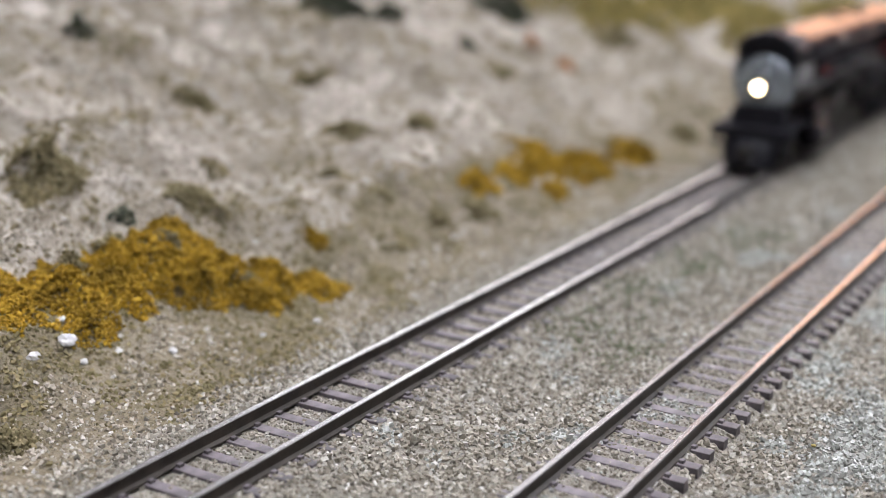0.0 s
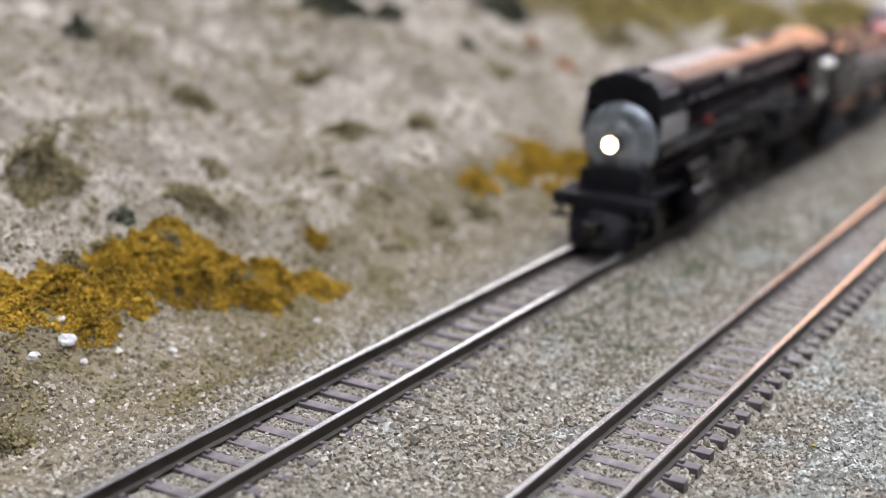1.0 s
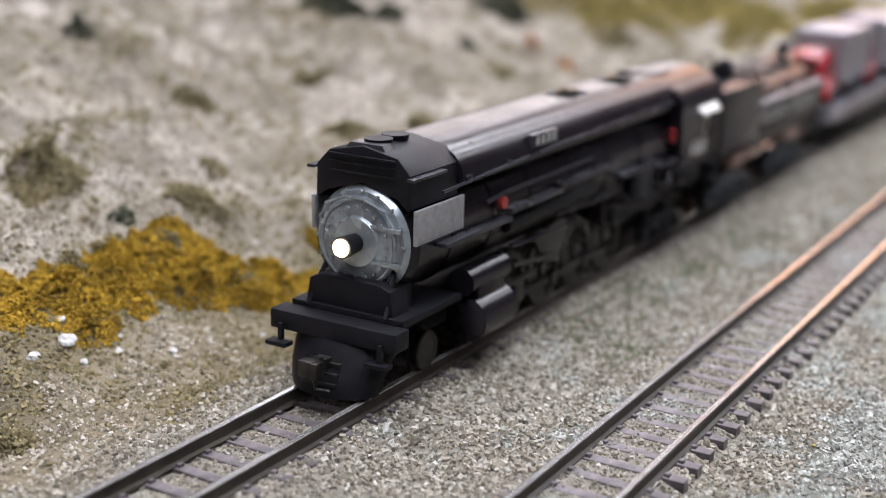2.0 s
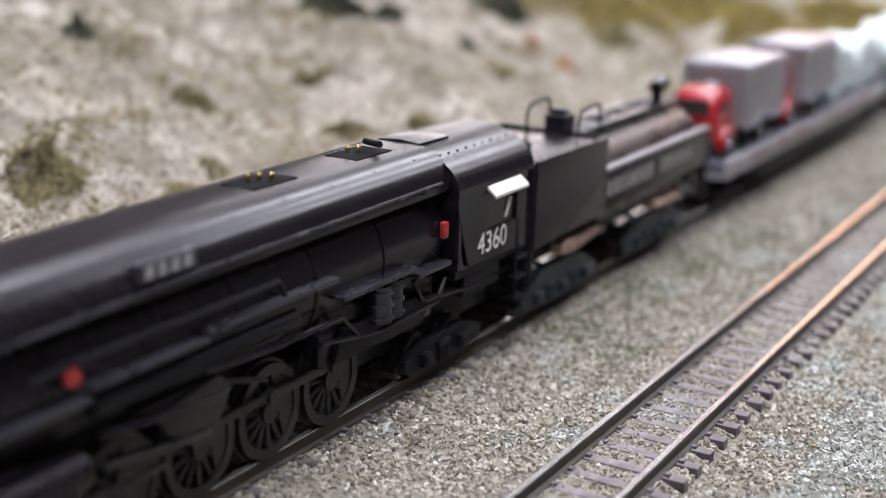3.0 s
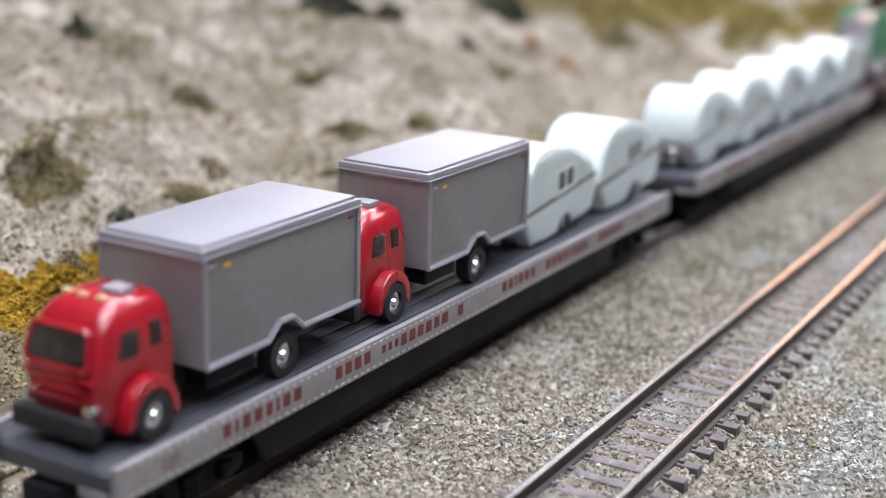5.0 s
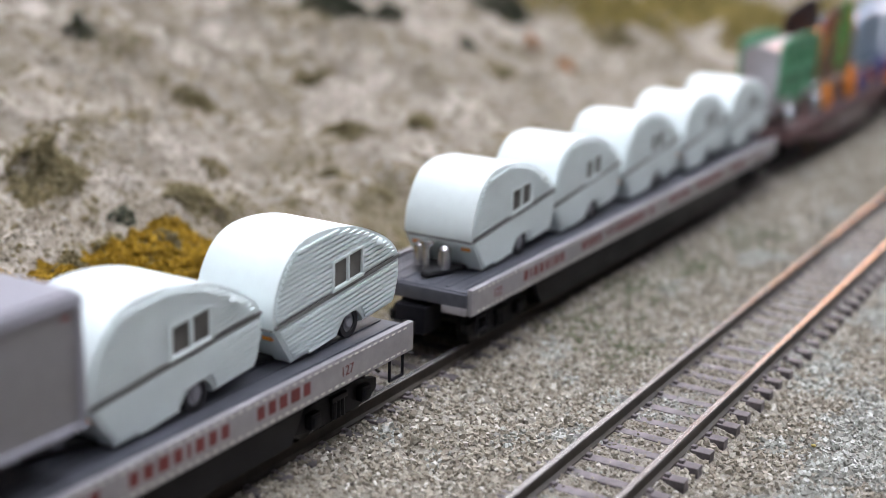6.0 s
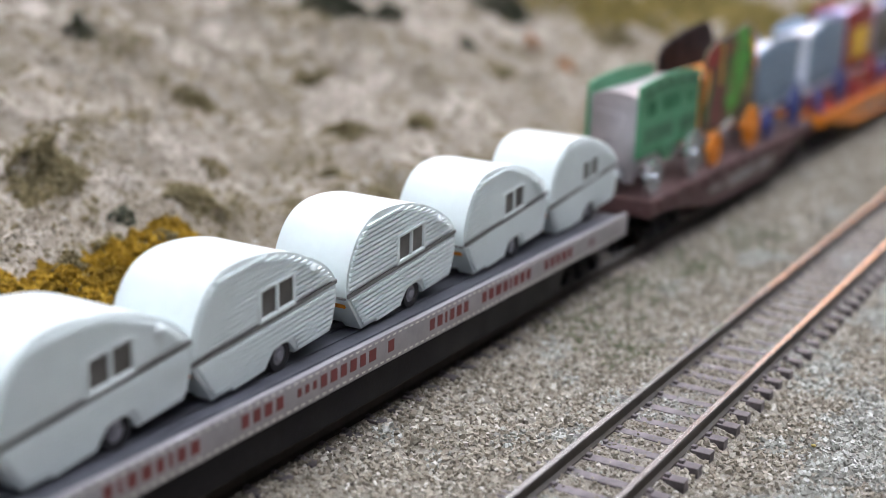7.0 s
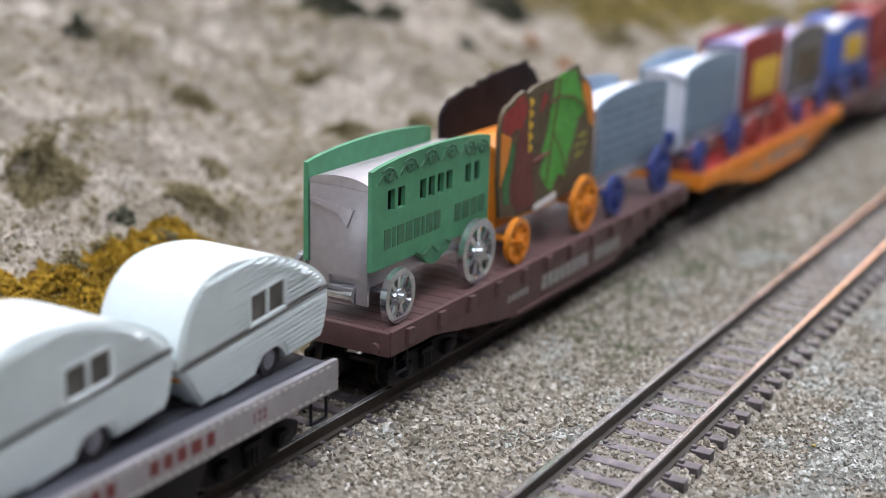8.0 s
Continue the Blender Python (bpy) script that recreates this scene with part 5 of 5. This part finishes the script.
def side_board(ob, n, z0, zs, ze, arch, material, s, x=4.5, thick=0.65, label="", slots=(), slot_z=(13.9, 16.6)):
    """A thin board with an arched top; slots are window openings cut through it."""
    k = 18
    top = [(n * i / k, zs + (ze - zs) * i / k + arch * math.sin(math.pi * i / k) ** 0.7) for i in range(k + 1)]
    xs = sorted((s * x, s * (x + thick)))
    if not slots:
        return part("side_board", P([(n, z0), (0, z0)] + top, "x", *xs, bev=0.08), material, ob, label)
    bm = prism(bmesh.new(), [(0, z0), (n, z0), (n, slot_z[0]), (0, slot_z[0])], "x", *xs)
    prism(bm, [(n, slot_z[1]), (0, slot_z[1])] + top, "x", *xs)
    edges = [0.0] + [e for slot in slots for e in slot] + [n]
    for a, b in zip(edges[::2], edges[1::2]):
        prism(bm, [(a, slot_z[0]), (b, slot_z[0]), (b, slot_z[1]), (a, slot_z[1])], "x", *xs)
    return part("side_board", bm, material, ob, label, smooth=False)


def scroll(bm, s, x, pts, r=0.22):
    wire(bm, [(s * x, a, b) for a, b in pts], r, 5)


def build_green_wagon(y):
    n = 30.0
    ob = wagon_base("circus_wagon", "mint green and silver circus wagon with chrome spoked wheels", y, n, "wagonsilver", "wagonsilver", "chrome", "bright chrome spoked wheel", r=(3.5, 4.6))
    slots = ((3.5, 5.2), (5.9, 7.6), (11.2, 12.8), (13.4, 15.0), (15.7, 17.3), (18.0, 19.6), (23.1, 24.7), (25.6, 27.3))
    for s in (-1, 1):
        bd = side_board(ob, n, 6.8, 19.5, 19.7, 1.1, "green", s, label="mint green cut side board", slots=slots)
        for a, b in slots:
            # black sheet behind each slot puts the inner shade into colour
            part("window", B(*sorted((s * 4.4, s * 4.46)), a - 0.2, b + 0.2, 13.7, 16.8), "shadowgap", bd, "black sheet for the shade behind a cut window", smooth=False)
        bm = bmesh.new()
        letter_bars(bm, 2.8, 9.1, 11.7, (1.5, 0.7, 1.6, 1.6, 1.4, 0.7, 1.6, 1.6), 5.15, s, 0.45, 0.06)
        letter_bars(bm, 20.4, 9.1, 11.6, (1.7, 1.7, 1.8, 1.7), 5.15, s, 0.5, 0.06)
        part("cut_strip", bm, "darkgreen", bd, "dark cut letter-sized bars", smooth=False)
        bm = bmesh.new()
        for c in (3.6, 8.6, 13.8, 19.0, 24.0, 27.6):
            zc = 18.1 + 1.0 * math.sin(math.pi * c / n)
            scroll(bm, s, 5.16, [(c + (0.3 + 0.14 * i) * math.cos(i * 0.8), zc + (0.2 + 0.09 * i) * math.sin(i * 0.8)) for i in range(12)], 0.16)
            scroll(bm, s, 5.16, [(c - 2.3, zc - 0.7), (c - 1.2, zc + 0.4), (c, zc - 0.8), (c + 1.2, zc + 0.5), (c + 2.0, zc - 0.6)], 0.16)
        scroll(bm, s, 5.16, [(10.5, 7.0), (12.5, 6.2), (14.5, 7.2), (16, 6.0), (18, 7.2), (19.5, 6.6)], 0.14)
        part("scrollwork", bm, "darkgreen", bd, "dark curling scrollwork")
        part("skirt_scroll", P([(10, 6.9), (20.4, 6.9), (19, 5.6), (17.4, 5.2), (16.6, 4.6), (15, 4.4), (13.4, 5.0), (12.4, 5.9)], "x", *sorted((s * 4.5, s * 5.1)), bev=0.08), "green", bd)
    part("front_sheet", P([(-4.4, 16.95), (4.4, 16.95), (4.4, 2.2), (2.7, 2.2), (2.7, 5.6), (-1.4, 5.6), (-1.4, 2.2), (-4.4, 2.2)], "y", 0.3, 0.8, bev=0.06), "wagonsilver", ob, "silver front sheet with a notched foot")
    part("front_flap", P([(-4.2, 15.2), (2.4, 14.4), (1.4, 12.0), (0.2, 13.6), (-4.2, 14.7)], "y", 0.0, 0.3, bev=0.05), "wagonsilver", ob, "folded silver flap")
    part("roller", rod(bmesh.new(), (-1.2, 0.6, 3.4), (2.6, 0.6, 3.4), 1.2, 1.2, 16), "chrome", ob)
    return ob


def build_dragon_wagon(y):
    n = 33.0
    ob = wagon_base("circus_wagon", "orange circus wagon with tall painted boards cut to a wavy outline", y, n, "orange", "orange", "orange", "solid orange spoked wheel", floor=5.2, top=17.6, axles=(2.7, -7.1))
    out = [(33.0, 6.6), (20, 6.0), (6, 6.2), (1.0, 6.8), (0.0, 12), (-0.2, 19.6), (0.4, 21.6), (1.4, 22.8), (3.4, 23.3), (5.0, 24.2), (7.2, 24.6), (8.6, 24.0), (10.4, 24.8), (14, 25.2), (17.5, 25.4), (20.5, 25.9), (23.0, 26.4), (25.4, 26.7), (26.2, 26.0), (27.0, 24.6), (29.6, 23.6), (31.6, 21.6), (32.6, 18.6), (33.0, 13)]
    jag = [(33.0, 6.6), (0.8, 6.6), (-0.2, 20.6), (0.6, 21.8), (1.6, 22.2), (2.2, 22.9), (5.0, 23.3), (7.6, 24.2), (8.4, 23.8), (10.6, 24.0), (11.2, 24.7), (13.0, 24.6), (15.5, 25.3), (18.0, 25.2), (20.6, 25.8), (24.0, 25.7), (26.8, 26.2), (27.6, 25.0), (29.4, 24.6), (31.6, 22.0), (33.0, 18)]
    for s in (-1, 1):
        bd = part("side_board", P(out if s > 0 else jag, "x", *sorted((s * 4.5, s * 5.1)), bev=0.08), "panelolive" if s > 0 else "umber", ob, "tall wavy-edged painted board" if s > 0 else "burnt brown back of a wavy-edged board")
        if s < 0:
            continue

        def patch(name, pts, mt, d=0.0):
            part(name, P(pts, "x", 5.1, 5.14 + d, bev=0), mt, bd, smooth=False)
        patch("red_patch", [(0.4, 19.8), (2.0, 19.0), (3.4, 18.6), (4.8, 19.4), (6.4, 19.0), (7.2, 20.2), (8.2, 20.8), (8.4, 22.6), (7.0, 24.0), (5.2, 23.8), (3.8, 22.8), (2.0, 22.4), (0.9, 21.6)], "dragonred")
        patch("maroon_patch", [(6.2, 18.9), (5.4, 16.4), (5.0, 14.0), (3.8, 11.0), (4.4, 8.4), (6.4, 6.6), (11.6, 6.6), (11.8, 9.6), (10.4, 12.0), (11.0, 14.4), (9.2, 16.4), (8.0, 19.6), (7.2, 20.0)], "dragonmaroon", 0.02)
        patch("green_patch", [(17.6, 25.0), (19.4, 25.8), (24.6, 25.8), (26.6, 22.6), (29.2, 19.2), (26.2, 18.0), (25.2, 15.4), (23.0, 12.4), (22.4, 9.4), (19.6, 10.2), (17.6, 7.8), (15.4, 9.0), (13.2, 11.4), (14.4, 13.2), (13.6, 14.6), (15.4, 17.2), (16.2, 20.6)], "dragongreen", 0.04)
        patch("green_strip", [(3.8, 17.6), (4.8, 16.8), (4.2, 13.6), (3.0, 11.4), (3.4, 8.4), (1.8, 8.6), (1.4, 12.0), (2.6, 14.2)], "deepgreen", 0.03)
        patch("orange_strip", [(0.3, 19.4), (2.0, 18.8), (3.6, 18.2), (2.6, 15.0), (1.3, 12.6), (0.5, 11.4)], "orange", 0.03)
        patch("orange_strip", [(27.2, 23.8), (29.4, 23.2), (31.2, 21.4), (32.2, 18.6), (32.5, 15.8), (30.8, 16.6), (29.8, 18.8), (27.6, 21.6)], "orange", 0.05)
        patch("red_patch", [(12.6, 20.6), (14.2, 21.6), (15.2, 23.0), (13.8, 23.6), (12.8, 22.2)], "dragonred", 0.03)
        for i in range(5):
            patch("yellow_scale", [(8.9, 23.4 - i * 1.7), (10.1, 23.0 - i * 1.7), (10.4, 22.4 - i * 1.7), (9.2, 21.9 - i * 1.7)], "yellow", 0.06)
        for i in range(6):
            a, b = 25.4 + 1.3 * (i % 3), 11.6 + 1.5 * (i // 2)
            patch("yellow_fleck", [(a, b), (a + 1.6, b + 0.5), (a + 1.9, b + 0.9), (a + 0.4, b + 0.6)], "yellowgreen", 0.06)
        bm = bmesh.new()
        scroll(bm, 1, 5.2, [(18.6, 25.2), (17.8, 20), (16.6, 15), (15.6, 9.4)], 0.16)
        scroll(bm, 1, 5.2, [(15.6, 21.6), (19, 22.4), (24, 21.6), (29, 19.2)], 0.18)
        scroll(bm, 1, 5.2, [(17.0, 17.0), (20.4, 13.6), (22.4, 9.8)], 0.12)
        scroll(bm, 1, 5.2, [(11.0, 13.4), (13.4, 13.8), (15.4, 14.2)], 0.3)
        part("ink_lines", bm, "dragonmaroon", bd)
        part("side_sign", P([(11.5, 5.8), (19.0, 6.2), (19.0, 7.4), (11.5, 6.6)], "x", 5.15, 5.4, bev=0.05), "lettering", bd)
    return ob


def build_panel_wagon(y, label, body, board, wheels, n=31.0, arch=1.5, accent=None, band=None, rise=0.0, roof=None):
    ob = wagon_base("circus_wagon", label, y, n, body, roof or body, wheels, "", top=18.4 + rise)
    for s in (-1, 1):
        bd = side_board(ob, n, 6.8, 19.0 + rise, 19.4 + rise, arch, board, s)
        bm = bmesh.new()
        for z in (8.6, 10.4, 12.2, 14.0, 15.8, 17.4):
            for a, b in ((1.6, n * 0.32), (n * 0.36, n * 0.62), (n * 0.67, n - 1.6)):
                box(bm, *sorted((s * 5.14, s * 5.2)), a, b, z - 0.3, z + 0.3)
        part("print_strip", bm, band or board, bd, smooth=False)
        if accent:
            part("accent_panel", B(*sorted((s * 5.14, s * 5.3)), n * 0.2, n * 0.85, 9.4, 15.4 + rise * 0.6, bev=0.05), accent, bd)
    part("seat", B(-3, 3, -1.2, 0.9, 5.0, 8.0, bev=0.3), wheels, ob)
    return ob


# ---------------------------------------------------------------- keys
def run(t):
    """Way along the track at t seconds, in mm, 0 at 4 s: the train is a touch slower in its third second, faster in its sixth."""
    return SPEED * (t - 4.0) + 5.3 * min(1, max(0, (2.9 - t) / 1.2)) + 5.1 * min(1, max(0, (t - 4.5) / 1.3))


def motions():
    steps = range(0, int(SECONDS * FPS) + 1)
    for ob, y in MOVERS:
        z = RAIL_TOP - 0.2 + (9.72 if ob["category"] in ("toy truck", "camping trailer", "circus wagon") else 0.0)
        walk(ob, [(t, pose(FAR_X * MM, (y - run(t)) * MM, z * MM)) for t in (0.0, 0.8, 1.7, 2.1, 2.5, 2.9, 3.7, 4.5, 4.9, 5.4, 5.8, 6.6, 7.3, SECONDS)])
    for ob, (x, y, z), r in AXLES:
        gap = 1 if SPEED / r / FPS * 2 > radians(80) else 2
        turn = math.degrees(SPEED / r)
        walk(ob, [(k / FPS, pose(x * MM, y * MM, z * MM, turn * k / FPS, 0, 0)) for k in steps if k % gap == 0])
    turn = SPEED / 5.6
    for ob, y, lag in SIDE_RODS:
        rows = []
        for k in steps:
            a = turn * k / FPS + radians(lag)
            rows.append((k / FPS, pose(0, (y + 2.3 * math.cos(a)) * MM, (5.6 + 2.3 * math.sin(a)) * MM)))
        walk(ob, rows)


# ---------------------------------------------------------------- build
M["tank"] = paint("brown_black_tank", (0.026, 0.016, 0.015), 0.27, 0, 0.25, 400, 0.15, 0, 0.3)
M["ledge"] = paint("pale_ledge", (0.24, 0.23, 0.245), 0.4, 0.2, 0.2, 400, 0.2)
build_room()
build_ground()
build_locomotive()
build_tender()
build_silver_flat(27.6, "long silver-grey flat car with maroon print and two toy trucks aboard", "127", 141.6)
build_silver_flat(184.5, "long silver-grey flat car with maroon print and five camping trailers aboard", "122", 138.9)
build_deep_flat(335.3, "brown flat car with a deep middle and white print", "brown", "brown", "bars")
build_deep_flat(448.0, "orange flat car with a red deck", "redlens", "orange", "bars")
build_deep_flat(560.0, "brown flat car with a deep middle", "brown", "brown", "bars")
build_van(29.3, "red cab-over toy truck with a silver box body")
build_van(73.4, "red cab-over toy truck with a silver box body")
for y0 in (117.2, 145.4):
    build_camper(y0, "off-white rounded toy camping trailer behind the trucks")
for y0 in (190.8, 216.7, 244.9, 273.5, 300.5):
    build_camper(y0, "off-white rounded toy camping trailer with a grey stripe")
build_green_wagon(336.4)
build_dragon_wagon(369.4)
build_panel_wagon(404.5, "powder blue circus wagon with navy wheels", "wagonwhite", "wagonblue", "navy", 30.0, 1.5, None, "wagonprint")
build_panel_wagon(446.1, "blue and white circus wagon with navy wheels", "wagonwhite", "wagonblue", "navy", 30.0, 1.5, None, "wagonprint", 1.0)
build_panel_wagon(479.7, "dark red circus wagon with a yellow panel", "wagonwhite", "dragonred", "dragonred", 28.5, 0.6, "yellow", None, 3.6, "lilac")
build_panel_wagon(513.1, "grey-lilac circus wagon with navy wheels", "wagonwhite", "greystripe", "navy", 30.0, 1.4, "panelolive", None, 1.8, "lilac")
build_panel_wagon(558.1, "bright blue circus wagon with a yellow panel", "blue", "blue", "navy", 30.0, 1.0, "yellow", None, 1.0, "wagonwhite")
build_panel_wagon(591.1, "dark red circus wagon", "dragonred", "dragonred", "redlens", 30.0, 1.5, None, None, 2.0)
build_panel_wagon(624.1, "dull maroon toy circus wagon", "redlens", "redprint", "redlens", 30.0, 1.5, None, None, 2.0)
clump("yellow_bush", "sprawling mustard yellow foam bush on the slope beside the track", "bush",
      [(-81, -15, 6.0, 6.0, 3.2), (-79, -8, 6.5, 6.5, 4.0), (-79, 1, 7.5, 8, 4.6), (-82, 9, 6, 7, 4.5), (-74, 9, 6.5, 7.5, 4.2), (-68, 13, 4.6, 5.0, 3.4), (-67, 26, 4.4, 6.5, 2.6), (-71, 19, 5, 5, 3.0), (-76, 38, 2.4, 2.4, 3.4), (-75, -17, 4.0, 4.5, 1.8), (-85, -12, 5, 5, 2.4), (-82, -24, 5.0, 4.5, 2.2), (-84, -3, 5, 5, 3.4), (-86, -19, 4.5, 4.5, 2.4)], "flock_yellow", 3, 0.62, 46)
clump("yellow_bush", "low mustard yellow foam bush beside the track further along", "bush",
      [(-73, 90, 5, 7, 3.2), (-75, 122, 6, 9, 4.5), (-69, 134, 6.5, 11, 5.0), (-67, 158, 5.5, 10, 5.0), (-66, 112, 3.6, 6, 2.4), (-73, 106, 4, 7, 3.0)], "flock_yellow", 21, 0.9, 20)
OLIVE = "olive-brown foam tuft on the plaster slope"
for q, (x, y, r, h) in enumerate(((-124, 65, 5.2, 3.4), (-126, 106, 5.4, 5.0), (-103, 86, 7.0, 4.0), (-107, 8, 7.5, 5.5), (-91, 23, 5.5, 2.5), (-94, 101, 4.0, 3.4), (-119, 265, 7.5, 4.0), (-67, 194, 4.6, 3.0), (-126, 206, 5.0, 2.6),
                                   (-68, 82, 4.5, 2.6), (-70, 70, 3.0, 2.0), (-63, -42, 3.0, 2.0), (-86, -2, 2.6, 2.4), (-101, 41, 2.6, 2.6), (-80, 5, 3.4, 6.4), (-83, -12, 2.8, 5.0), (-72, 12, 2.6, 5.4), (-88, 60, 3.4, 1.4), (-80, 66, 3.2, 1.6), (-70, 54, 3.6, 1.2), (-104, 160, 5.5, 2.0))):
    clump("turf_tuft", OLIVE, "turf tuft", [(x, y, r, r * 1.15, h * 0.8)], "flock_olive", 50 + q, 0.8, 24)
DARK = "dark grey-green foam bush high on the slope"
for q, (x, y, r, h) in enumerate(((-160, 165, 9, 9.0), (-142, 164, 5.5, 6), (-150, 244, 11, 9), (-125, 180, 4, 4), (-158, 66, 3, 3), (-93, 9, 2.2, 1.6))):
    clump("dark_bush", DARK, "bush", [(x, y, r, r * 1.1, h)], "flock_grey", 80 + q, 1.2, 12)
for q, (x, y, r) in enumerate(((-125, 217, 2.4), (-112, 214, 3.0))):
    clump("rusty_tuft", "small rust-orange foam tuft on the slope", "turf tuft", [(x, y, r, r, 2.2)], "flock_rust", 95 + q, 1.0, 14)
clump("grass_patch", "yellow-olive dry grass far along the slope", "grass", [(-136, 300, 24, 40, 4), (-112, 395, 28, 60, 4), (-100, 500, 34, 70, 5), (-150, 420, 30, 70, 4)], "flock_dry", 101, 2.2, 2.2)
for q, (x, y, r) in enumerate(((-74, -22, 1.5), (-74, -28, 1.1), (-71, -22, 0.8), (-69.5, -17, 0.7), (-66, -10, 0.8), (-62, 5, 0.6), (-77, -20, 0.8), (-60, 16, 0.8), (-88, -24, 0.8))):
    bm = bmesh.new()
    r *= 0.72
    bmesh.ops.create_icosphere(bm, subdivisions=2, radius=r)
    for v in bm.verts:
        v.co *= 1 + 0.6 * noise.noise(v.co * (1.1 / r) + Vector((q * 5, 0, 0)))
        v.co.z *= 0.75
    me = finish("stone", bm, "stone_white", False)
    st = tagged(new("stone", me), "small chalk-white stone lying on the grit", "stone", "white stones")
    st.matrix_basis = pose(x * MM, y * MM, (height(x, y) + 0.35 * r) * MM, 0, 0, 40 * q)
bm = bmesh.new()
bmesh.ops.create_icosphere(bm, subdivisions=2, radius=0.34)
for v in bm.verts:
    v.co.z *= 0.6
crumb = tagged(new("crumb", finish("crumb", bm, "flock_dry", False)), "single yellow crumb lying on grey ballast", "crumb")
crumb.matrix_basis = pose(17.3 * MM, 13.6 * MM, (height(17.3, 13.6) + 0.45) * MM)
build_track("track_near", "empty model track with dark ties in grey ballast", 0, RAIL_TOP, -120, 620, 1)
build_track("track_far", "model track under the train with half-buried ties", FAR_X, RAIL_TOP - 0.2, -200, 880, 2)
build_ballast()

motions()
